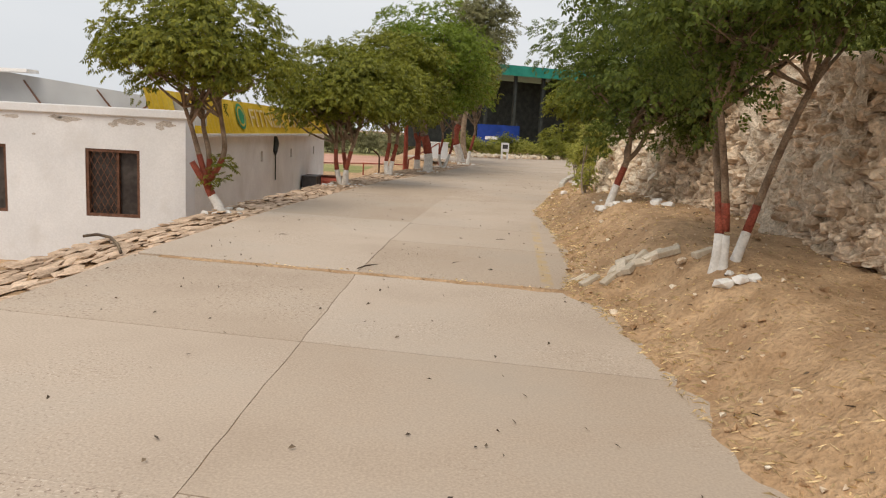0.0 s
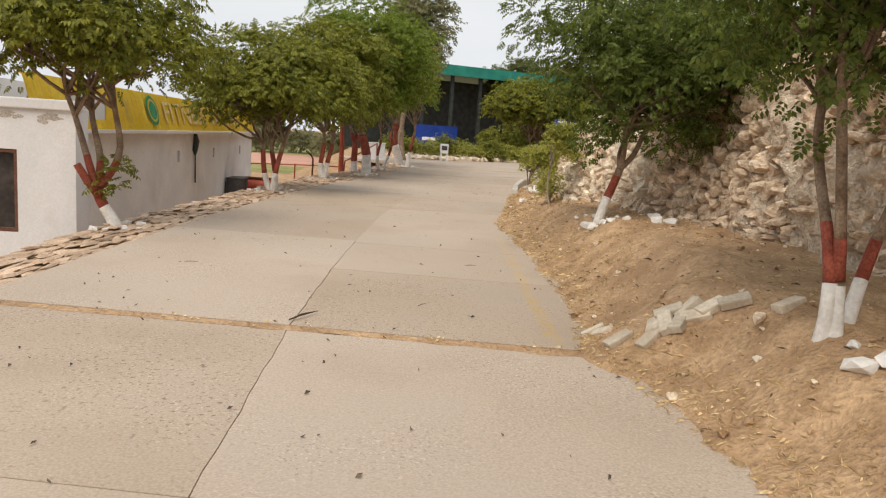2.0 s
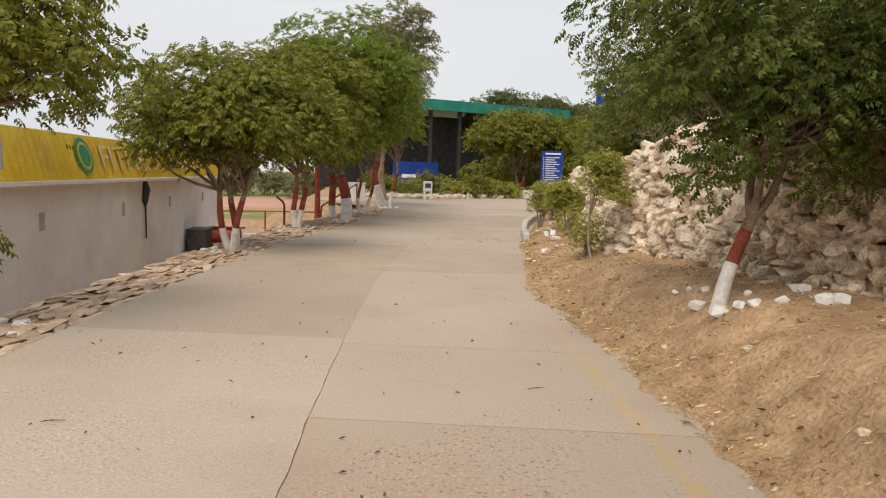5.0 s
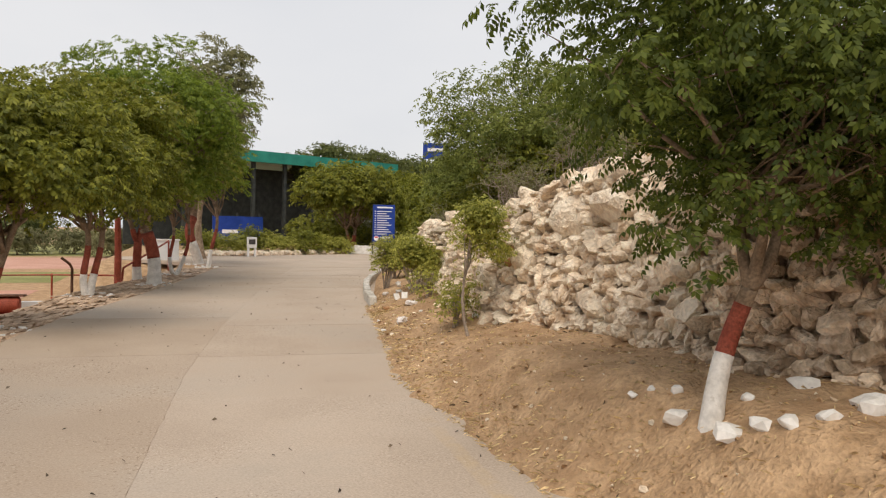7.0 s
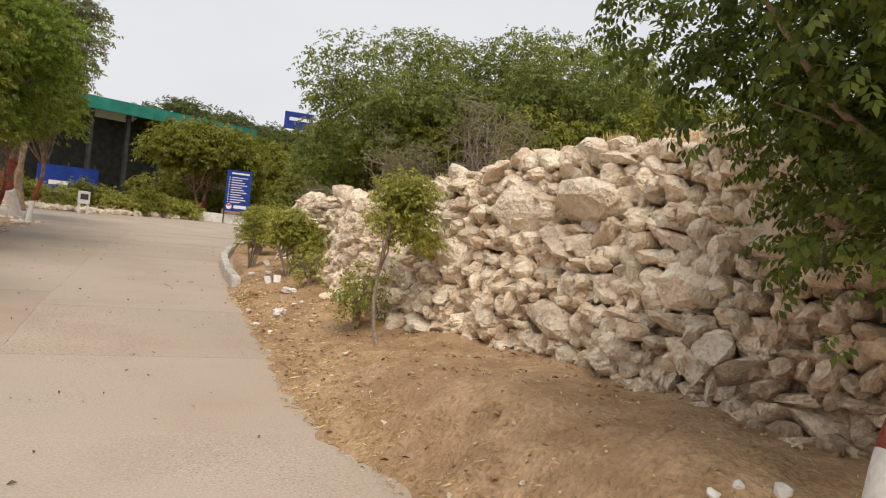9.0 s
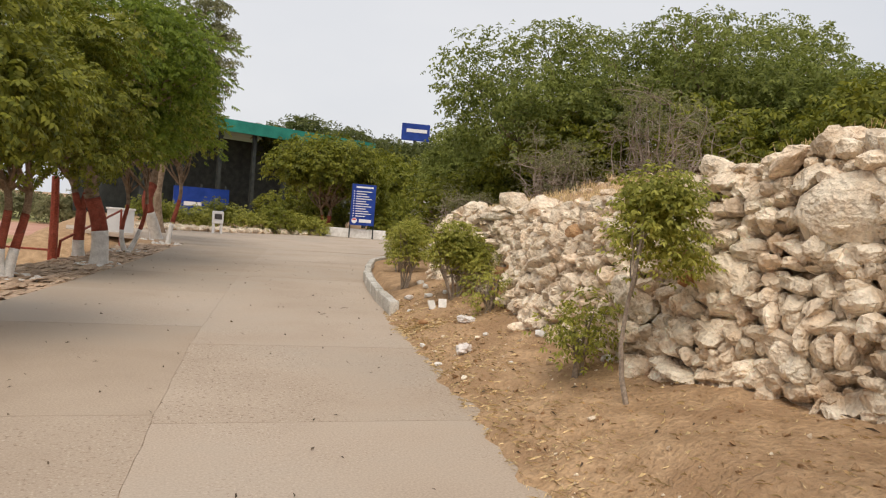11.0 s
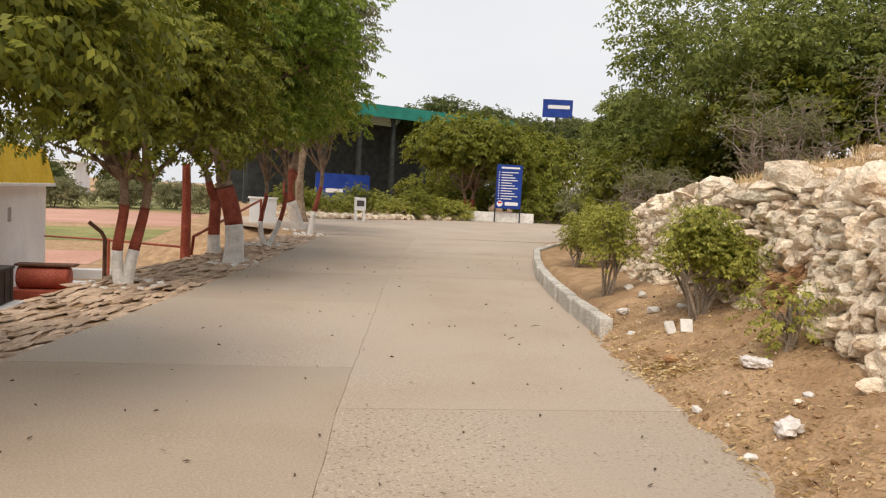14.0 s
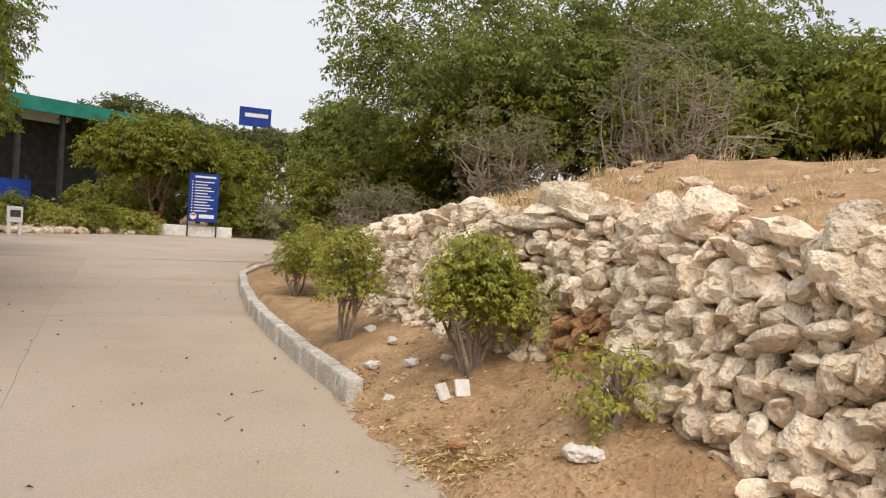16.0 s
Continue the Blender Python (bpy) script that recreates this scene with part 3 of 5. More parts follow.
# courses of stone, laid along the wall
for c in range(24):
    yy = 10.2 + rng.uniform(0, 0.2)
    while yy < 31:
        ln = float(np.clip(rng.lognormal(-1.93, 0.48), 0.08, 0.38)) * (1.0 if yy < 23 else 0.95)
        zb, zt = float(lerp(yy, WBASE)) - 0.08, float(lerp(yy, WTOP))
        n_c = max(4, round((zt - zb) / 0.108))
        if c < n_c:
            hh = (zt - zb) / n_c
            zc = zb + (c + 0.5) * hh + rng.normal(0, 0.025)
            if hollow(yy + ln / 2, zc) > -0.1:
                yy += ln * 0.93
                continue
            if not any(abs(yy + ln / 2 - b[0]) < b[2] * 0.42 and abs(zc - b[1]) < b[3] * 0.42 for b in BOULDERS):
                pieces.append((yy + ln / 2, zc, ln * rng.uniform(0.88, 1.15), hh * rng.uniform(0.95, 1.75), rng.uniform(0.18, 0.30)))
        yy += ln * 0.93
for _ in range(90):
    yy = rng.uniform(11, 29)
    pieces.append((yy, float(lerp(yy, WTOP)) + rng.uniform(-0.05, 0.05), rng.uniform(0.12, 0.36), rng.uniform(0.09, 0.2), rng.uniform(0.15, 0.32)))
chinks = []
for _ in range(1500):
    yy = rng.uniform(13.0, 27)
    zz = rng.uniform(float(lerp(yy, WBASE)), float(lerp(yy, WTOP)))
    chinks.append((yy, zz, rng.uniform(0.05, 0.13), rng.uniform(0.04, 0.09), rng.uniform(0.10, 0.2)))
near, rest = [], []
for q in sorted(pieces, key=lambda p: abs(p[0] - 17.6)):
    (near if len(near) < 300 else rest).append(q)


def stone_pose(q):
    yy, zc, ln, hh, dp = q
    return Matrix.LocRotScale((wall_face(yy, zc) + 0.10 + rng.normal(0, 0.04), yy, zc), Euler((rng.normal(0, 0.20), rng.normal(0, 0.16), -wall_dir(yy) + rng.normal(0, 0.22))), (dp, ln, hh))


RUSTY = [rock_mesh("stone", M_STONE_RUST, 180 + k, 12, 0.065, 2) for k in range(6)]
for q in near:
    rusty = (20.7 < q[0] < 21.4 and q[1] < 0.95) or rng.random() < 0.012
    pool = BIG if q in pieces[:len(BOULDERS)] and q[2] > 0.55 else RUSTY if rusty else TAN if q[0] < 13.0 or rng.random() < 0.12 else STONES
    ob = new("stone", pool[int(rng.integers(len(pool)))])
    ob.parent = wall_right
    ob.matrix_basis = stone_pose(q)
tagged(mesh_join("tan_rubble", [(TAN[int(rng.integers(14))], stone_pose(q)) for q in rest if q[0] < 13.0], M_STONE_TANFAR, wall_right), kind="stuff")
rest = [q for q in rest if q[0] >= 13.0] + chinks
recess = [q for q in rest if 20.7 < q[0] < 21.4 and q[1] < 0.95]
tagged(mesh_join("rusty_rubble", [(RUSTY[int(rng.integers(6))], stone_pose(q)) for q in recess], M_STONE_RUST, wall_right), kind="stuff")
rest = [q for q in rest if not (20.7 < q[0] < 21.4 and q[1] < 0.95)]
tagged(mesh_join("rubble", [(STONES_LOW[int(rng.integers(20))], stone_pose(q)) for q in rest], M_STONE_FAR, wall_right), kind="stuff")


def rock_face(name, y0, y1, off, parent, material, seed, amp=0.10):
    """A rough standing face of cemented rock."""
    ny_, nz_ = int((y1 - y0) / 0.05), 44
    v, f = [], []
    for i in range(ny_ + 1):
        yy = y0 + (y1 - y0) * i / ny_
        zb, zt = float(lerp(yy, WBASE)) - 0.15, float(lerp(yy, WTOP)) + 0.02
        for j in range(nz_ + 1):
            z = zb + (zt - zb) * j / nz_
            p = Vector((0, yy, z + seed))
            d = amp * noise.fractal(p * 1.7, 0.9, 2.1, 5) + 0.09 * abs(noise.noise(p * 3.7)) + 0.05 * abs(noise.noise(p * 9.0))
            v.append((wall_face(yy, z) + off - d * (1 - 0.7 * min(1, max(0, hollow(yy, z)))) + 0.12 * min(1, max(0, 1.5 * hollow(yy, z))), yy, z))
    for i in range(ny_):
        for j in range(nz_):
            k = i * (nz_ + 1) + j
            f.append((k, k + nz_ + 1, k + nz_ + 2, k + 1))
    return raw(name, v, f, material, parent)


core = rock_face("rock_core", 10.0, 31.0, 0.21, wall_right, M_ROCKFACE, 3.0, 0.06)
core.data.materials.append(mat("bare_brown_earth", (0.40, 0.22, 0.10), (0.55, 0.33, 0.17), 3.0, 1.0, 30, 0.5, dist=0.02, fmix=0.15))
for f_ in core.data.polygons:
    if hollow(f_.center.y, f_.center.z) > -0.25:
        f_.material_index = 1
wall_near = thing("wall_near", (0, 0, 0), "weathered cemented limestone bank with protruding rubble", "stone wall", kind="structure")
rock_face("rock_core", -12.0, 10.4, 0.24, wall_near, M_ROCKFACE, 5.0, 0.03)
rock_face("rock_face", 7.2, 10.4, 0.02, wall_near, M_FACE, 9.0, 0.16)
rock_face("rock_face", -12.0, 7.25, 0.10, wall_near, M_FACE, 19.0, 0.16)
extra = []
for _ in range(1100):
    yy = rng.uniform(-3, 10.6)
    zb, zt = float(lerp(yy, WBASE)), float(lerp(yy, WTOP))
    z = rng.uniform(zb - 0.05, zt + 0.06)
    low = yy < 7.1 and z < zb + 1.1
    if z < zt - 0.38 and not low and not yy > 10.1 and rng.random() < 0.93:
        continue
    extra.append((yy, z, rng.uniform(0.12, 0.36), rng.uniform(0.10, 0.26), rng.uniform(0.2, 0.32)))
extra.sort(key=lambda q: abs(q[0] - 8.0))
for q in extra[:280]:
    ob = new("stone", TAN[int(rng.integers(14))])
    ob.parent = wall_near
    ob.matrix_basis = stone_pose(q)
tagged(mesh_join("rubble", [(TAN[int(rng.integers(14))], stone_pose(q)) for q in extra[280:]], M_STONE_TANFAR, wall_near), kind="stuff")
# small stones half sunk in the cemented face
usual, rng = rng, np.random.default_rng(77)
sunk = []
for _ in range(1150):
    yy = rng.uniform(3.0, 10.6)
    sunk.append((yy, rng.uniform(float(lerp(yy, WBASE)), float(lerp(yy, WTOP))), rng.uniform(0.07, 0.24), rng.uniform(0.06, 0.17), rng.uniform(0.22, 0.36)))
tagged(mesh_join("sunk_stones", [(TAN[int(rng.integers(14))], stone_pose(q)) for q in sunk], M_STONE_TANFAR, wall_near), kind="stuff")
rng = usual


# ---------------------------------------------------------------- trees
def frond_template(pairs, leaf_l, leaf_w, length):
    """Leaflets in pairs along a midrib, in local (along, across, up)."""
    v = []
    for k in range(pairs):
        a = length * (0.25 + 0.7 * k / max(1, pairs - 1))
        s = 1.0 - 0.25 * k / pairs
        for side in (-1, 1):
            ux, uy = 0.45, 0.9 * side
            v.append([(a, 0.0, 0.0),
                      (a + ux * leaf_l * s * 0.5 - 0.5 * leaf_w * uy, uy * leaf_l * s * 0.5 + 0.5 * leaf_w * ux, -0.01),
                      (a + ux * leaf_l * s, uy * leaf_l * s, -0.035 * leaf_l / 0.06),
                      (a + ux * leaf_l * s * 0.5 + 0.5 * leaf_w * uy, uy * leaf_l * s * 0.5 - 0.5 * leaf_w * ux, -0.01)])
    v.append([(length, 0, 0), (length + leaf_l * 0.5, leaf_w * 0.5, -0.01), (length + leaf_l, 0, -0.03), (length + leaf_l * 0.5, -leaf_w * 0.5, -0.01)])
    return np.array(v)


def foliage(name, centers, per, spread, template, size, material, parent, r, flat=0.6, droop=0.35, origin=(0, 0, 0), lift=0.85):
    """Boughs: fronds laid like shingles over small drooping domes that face up and outward."""
    n = len(centers) * per
    cen = np.asarray(centers, float)
    out = cen - np.asarray(origin, float)
    out /= np.linalg.norm(out, axis=1, keepdims=True) + 1e-6
    axis_ = 0.6 * out + np.array([[0.0, 0.0, lift]]) + r.normal(size=cen.shape) * 0.22
    axis_ /= np.linalg.norm(axis_, axis=1, keepdims=True)
    e1 = np.cross(axis_, r.normal(size=cen.shape))
    e1 /= np.linalg.norm(e1, axis=1, keepdims=True) + 1e-9
    e2 = np.cross(axis_, e1)
    rad = spread * 1.75 * r.uniform(0.65, 1.35, len(cen))
    c, ax, f1, f2, rad = (np.repeat(q, per, 0) for q in (cen, axis_, e1, e2, rad))
    a, rho = r.uniform(0, 2 * np.pi, n), np.sqrt(r.random(n))
    ray = np.cos(a)[:, None] * f1 + np.sin(a)[:, None] * f2
    under = np.where(r.random(n) < 0.25, -r.random(n), 0.0)
    p = ray * (rad * rho)[:, None] + ax * (rad * flat * (0.9 * (1 - rho ** 2) + under - 0.25))[:, None] + r.normal(size=(n, 3)) * (0.10 * rad)[:, None]
    d = ray + 0.35 * ax * (1 - rho)[:, None] + r.normal(size=(n, 3)) * 0.38
    d[:, 2] -= droop * (0.35 + rho) * r.random(n)
    d /= np.linalg.norm(d, axis=1, keepdims=True)
    up = ax + 0.35 * ray * rho[:, None] + r.normal(size=(n, 3)) * 0.32
    s = np.cross(up, d)
    s /= np.linalg.norm(s, axis=1, keepdims=True) + 1e-9
    w = np.cross(d, s)
    sc = size * r.uniform(0.7, 1.25, n)
    t = template.reshape(-1, 3)
    q = (c + p)[:, None] + sc[:, None, None] * (t[None, :, 0:1] * d[:, None] + t[None, :, 1:2] * s[:, None] + t[None, :, 2:3] * w[:, None])
    k = template.shape[0]
    return quads(name, q.reshape(n * k, 4, 3), 4, [[0, 1, 2, 3]], material, parent)


def bend(a, b, r, n=5, amp=0.08):
    """A smoothly bowed line from a to b."""
    a, b = Vector(a), Vector(b)
    ln = (b - a).length
    o1 = Vector((r.normal(), r.normal(), 0.4 * r.normal())) * amp * ln
    o2 = Vector((r.normal(), r.normal(), 0.4 * r.normal())) * amp * ln * 0.5
    return [a.lerp(b, k / n) + math.sin(math.pi * k / n) * o1 + math.sin(2 * math.pi * k / n) * o2 for k in range(n + 1)]


F_FINE = frond_template(3, 0.041, 0.023, 0.080)
F_MID = frond_template(3, 0.066, 0.034, 0.105)
F_FAR = frond_template(2, 0.16, 0.075, 0.16)
F_SHRUB = frond_template(2, 0.040, 0.021, 0.045)


def tree(at, stems, crown, label, seed, leaf, temp, clumps, per, spread, size=1.0, paint=(0.42, 0.9), r0=0.07, group="", limb_n=5, low_leaves=0, cat="tree", shell=0.75, flat=0.6, fork=None):
    """stems: tops of the stems relative to the base; crown: ellipsoids (cx, cy, cz, rx, ry, rz) relative to the base."""
    r = np.random.default_rng(seed)
    root = thing("tree", at, label, cat, group)
    tips = []
    for k, s in enumerate([fork, *stems] if fork else stems):
        foot = Vector((0.05 * math.cos(2.4 * k), 0.05 * math.sin(2.4 * k), -0.12)) * (1.0 if len(stems) > 1 and not fork else 0.01) + Vector((0, 0, -0.1))
        thick = r0
        if fork and k:
            foot, thick = Vector(fork), r0 * 0.72
        pts = bend(foot, s, r, 12, 0.05)

        def cut(name, z0, z1, material, grow, label=""):
            sel = []
            for q in range(61):
                t = q / 60 * 12
                i = min(int(t), 11)
                p = pts[i].lerp(pts[i + 1], t - i)
                if z0 <= p.z <= z1:
                    sel.append((p, thick * (1.2 - (0.15 if fork and not k else 0.5) * q / 60) * (1 + 0.3 * math.exp(-(p.z + 0.05) * 7)) + grow))
            if len(sel) > 2:
                sel = sel[::3] + [sel[-1]]
                part(name, tube(bmesh.new(), [a for a, _ in sel], [b for _, b in sel], 10), material, root, label, smooth=True)
        if paint:
            cut("white_band", -9, paint[0] + r.normal() * 0.02, M_BARK_WHITE, 0.002, "whitewashed lower trunk")
            cut("red_band", paint[0] - 0.03, paint[1] + r.normal() * 0.04, M_BARK_RED, 0.0, "red oxide painted band")
            cut("trunk", paint[1] - 0.06, 99, M_BARK, -0.002)
        else:
            cut("trunk", -9, 99, M_BARK, 0)
        if not fork or k:
            tips.append((pts[-1], thick * 0.6))
            tips.append((pts[-4], thick * 0.55))
    cs = []
    tot = sum(e[3] * e[4] * e[5] for e in crown)
    for e in crown:
        for _ in range(max(3, int(clumps * e[3] * e[4] * e[5] / tot))):
            d = r.normal(size=3)
            d /= np.linalg.norm(d)
            if d[2] < -0.35:
                d[2] *= 0.5
            k = shell + (1.02 - shell) * r.random() if r.random() < 0.72 else r.uniform(0.25, shell)
            cs.append(np.array(e[:3]) + d * k * np.array(e[3:]) * r.uniform(0.85, 1.1))
    cs = np.array(cs)
    for k in range(min(len(cs), limb_n * len(tips))):
        a, ra = tips[k % len(tips)]
        b = Vector(cs[int(r.integers(len(cs)))])
        if b.z < a.z + 0.1:
            b.z = a.z + 0.1 + 0.3 * r.random()
        limb = bmesh.new()
        pts = bend(a, b, r, 6, 0.07)
        tube(limb, pts, [ra * (1 - 0.86 * i / 6) for i in range(7)], 5)
        for _ in range(3):
            i = int(r.integers(2, 5))
            near_c = min((Vector(c) for c in cs[r.integers(len(cs), size=6)]), key=lambda c: (c - pts[i]).length)
            tube(limb, bend(pts[i], near_c, r, 4, 0.08), [ra * 0.35 * (1 - 0.8 * j / 4) for j in range(5)], 3)
        part("limb", limb, M_BARK, root, smooth=True)
    mid = np.mean([e[:3] for e in crown], 0)
    foliage("crown", cs, per, spread, temp, size, leaf, root, r, flat=flat, origin=mid)
    if low_leaves:
        lc = np.array([(r.normal() * 0.12, r.normal() * 0.12, 0.45 + r.random() * 0.45) for _ in range(low_leaves)])
        tagged(foliage("basal_growth", lc, 14, 0.09, temp, size, leaf, root, r), kind="stuff")
    return root


ROADSIDE = "painted trees along the road"
# right bank
tree((2.62, 11.62, gz(2.62, 11.62)), [(0.22, -0.05, 1.25), (0.62, 0.1, 1.35), (0.45, 0.3, 1.3)], [(0.72, 0.1, 2.15, 1.45, 1.5, 1.0), (0.35, -0.1, 1.25, 0.85, 0.85, 0.42), (1.4, 0.3, 2.1, 1.3, 1.3, 0.9), (0.1, 0.0, 1.75, 0.85, 0.9, 0.5), (1.0, 0.2, 1.35, 0.8, 0.9, 0.4), (-0.1, 0.0, 2.45, 1.05, 1.1, 0.65)],
     "dense dark green tree with red and white painted trunk", 11, L_NEAR, F_FINE, 245, 50, 0.165, 1.0, (0.36, 0.66), 0.047, ROADSIDE, 5, fork=(0.24, 0.0, 0.74))
tree((2.47, 6.48, gz(2.47, 6.48)), [(0.85, 0.1, 2.0), (0.04, 0.25, 1.8), (-0.22, -0.05, 1.8)], [(-0.15, 0.1, 2.3, 1.25, 1.25, 0.95), (0.9, 0.3, 2.75, 1.25, 1.25, 0.75), (-0.2, 0.1, 1.55, 0.6, 0.6, 0.35)],
     "three-stemmed tree with red and white painted trunks", 12, L_NEAR, F_FINE, 190, 52, 0.19, 1.0, (0.31, 0.58), 0.034, ROADSIDE, 8)
tree((2.40, 3.15, gz(2.40, 3.15)), [(0.5, 0.2, 2.2), (0.1, -0.2, 2.2)], [(1.0, 0.3, 3.4, 1.5, 1.5, 0.8)],
     "tree with whitewashed trunk on the dirt bank", 13, L_NEAR, F_FINE, 70, 40, 0.22, 1.0, (0.36, 0.72), 0.045, ROADSIDE, 7)
# left verge
tree((-3.69, 13.08, gz(-3.69, 13.08)), [(-0.62, 0.0, 1.75), (-0.05, 0.05, 2.0), (-0.35, 0.2, 1.9)], [(-0.40, 0.0, 2.85, 1.55, 1.5, 0.95), (-1.15, 0, 2.5, 1.0, 1.1, 0.55), (0.5, 0.1, 2.4, 1.05, 1.1, 0.55)],
     "wide olive-green tree with forked trunk, red band and whitewash", 21, L_ROAD, F_MID, 112, 50, 0.20, 1.0, (0.30, 0.92), 0.065, ROADSIDE, 6, low_leaves=4, fork=(-0.24, 0.0, 0.50))
part("cut_stub", tube(bmesh.new(), [(-0.20, -0.04, 0.42), (-0.33, -0.10, 0.62), (-0.45, -0.14, 0.84)], [0.06, 0.055, 0.05], 10), M_BARK_RED, bpy.data.objects["tree.003"], "sawn-off red painted branch stub", smooth=True)
tree((-2.56, 20.2, gz(-2.56, 20.2)), [(-0.25, 0.0, 1.6), (0.05, 0.1, 1.7), (0.35, 0, 1.6)], [(0.0, 0.0, 2.6, 1.85, 1.7, 1.0), (0.7, 0.1, 2.3, 1.3, 1.3, 0.7), (-0.9, 0.1, 2.1, 1.1, 1.2, 0.5)],
     "yellowish-green tree with three painted stems", 22, L_ROAD, F_MID, 190, 54, 0.23, 1.1, (0.45, 0.95), 0.06, ROADSIDE, 6)
tree((-1.85, 26.1, gz(-1.85, 26.1)), [(-0.3, 0.0, 1.9), (0.2, 0.1, 2.0)], [(0.1, 0.0, 3.4, 1.9, 1.9, 1.5), (0.3, 0.3, 2.3, 1.6, 1.6, 0.7)],
     "olive-green tree with two painted stems", 23, L_ROAD, F_MID, 175, 52, 0.26, 1.2, (0.5, 1.1), 0.07, ROADSIDE, 6)
tree((-0.62, 29.4, gz(-0.62, 29.4)), [(-0.75, 0.0, 2.9), (0.0, 0.1, 2.7)], [(-0.2, 0.2, 4.5, 2.3, 2.3, 1.9), (0.3, 0.2, 3.0, 1.8, 1.8, 0.9)],
     "tall fresh-green tree with thick forked painted trunk", 24, L_BRIGHT, F_MID, 170, 52, 0.29, 1.25, (0.72, 1.45), 0.145, ROADSIDE, 9, fork=(-0.22, 0.0, 1.5))
tree((-0.1, 34.0, gz(-0.1, 34.0)), [(-0.3, 0.0, 2.2), (0.3, 0.1, 2.3)], [(-0.1, 0.0, 3.7, 1.6, 1.8, 1.4)],
     "green tree with two painted stems", 25, L_ROAD, F_MID, 120, 34, 0.28, 1.3, (0.6, 1.3), 0.055, ROADSIDE, 6)
tree((0.88, 41.0, gz(0.88, 41.0)), [(-1.1, 0.0, 3.0), (-0.1, 0.1, 3.1)], [(-0.3, 0.0, 4.1, 1.8, 2.0, 1.5)],
     "green tree with thick painted trunk and pale limbs", 26, L_ROAD, F_MID, 130, 34, 0.3, 1.35, (1.0, 2.0), 0.17, ROADSIDE, 6, fork=(-0.25, 0.0, 2.0))
tree((1.15, 38.65, gz(1.15, 38.65)), [(0.15, 0.0, 2.6)], [(0.0, 0.0, 4.2, 1.25, 1.6, 1.6)],
     "green tree with slim painted trunk", 27, L_ROAD, F_MID, 110, 34, 0.3, 1.35, (0.75, 1.5), 0.07, ROADSIDE, 6)
tree((-1.1, 31.3, gz(-1.1, 31.3)), [(-0.35, 0.0, 1.9), (0.3, 0.1, 2.1)], [(-0.3, 0.2, 2.9, 1.5, 1.5, 0.9)],
     "dark green tree with dark red forked trunk", 29, L_NEAR, F_MID, 90, 36, 0.27, 1.2, (0.4, 1.5), 0.105, ROADSIDE, 5, fork=(0.0, 0.0, 1.1))
tree((1.2, 46.5, gz(1.2, 46.5)), [(0.4, 0.0, 5.5)], [(0.6, 0.0, 8.0, 2.0, 2.0, 2.8), (0.2, 0.3, 6.0, 2.2, 2.0, 1.6)],
     "tall feathery grey-green tree above the roadside row", 28, L_GREY, F_FAR, 150, 26, 0.42, 1.2, None, 0.16, "", 8)
# trees and shrubs on the hill
F_HILL = frond_template(2, 0.105, 0.052, 0.14)
HILL = "trees on the hill behind the wall"
for k, (x, y, rx, rz, h) in enumerate([(11.2, 31.0, 3.5, 2.0, 3.7), (14.5, 28.5, 3.6, 1.9, 3.5), (16.2, 25.2, 2.3, 1.2, 2.0), (18.3, 31.0, 3.6, 2.1, 4.2), (12.0, 38.0, 1.7, 1.0, 3.9)]):
    tree((x, y, gz(x, y)), [(-0.5, 0, 1.9), (0.5, 0.3, 2.0), (0.1, -0.4, 1.8)], [(0, 0, h, rx, rx, rz), (-0.8, -0.5, h - 1.2, rx * 0.8, rx * 0.8, rz * 0.7)],
         "wide-crowned feathery green tree on the dry hill", 40 + k, L_HILL, F_HILL, 185, 36, 0.36, 1.1, None, 0.1, HILL, 5, flat=0.45)
for k, (x, y, rx, rz, h) in enumerate([(9.3, 33.6, 1.6, 0.9, 1.7), (11.2, 35.2, 1.7, 0.9, 1.7), (12.4, 38.5, 1.8, 1.0, 1.6), (12.0, 28.6, 1.6, 1.0, 1.1), (14.0, 25.2, 1.6, 1.0, 1.1), (16.0, 22.0, 1.7, 1.0, 1.2), (18.5, 17.5, 1.6, 0.8, 0.8), (21.0, 15.0, 1.8, 0.8, 0.8), (12.2, 26.0, 1.5, 1.0, 1.3), (13.4, 22.6, 1.4, 0.9, 1.2), (15.5, 19.0, 1.6, 1.0, 1.3), (10.6, 33.0, 1.6, 1.1, 1.9), (12.8, 33.0, 1.8, 1.2, 2.0), (11.7, 32.2, 1.5, 1.0, 1.0), (10.4, 29.4, 1.4, 1.0, 1.6)]):
    tree((x, y, gz(x, y)), [(-0.2, 0, 0.9), (0.2, 0.1, 1.0)], [(0, 0, h, rx, rx, rz)], "bushy low green tree behind the rubble wall", 60 + k, L_ROAD, F_FAR, 50, 22, 0.32, 0.9, None, 0.05, "bushes on the hill", 3, cat="bush")


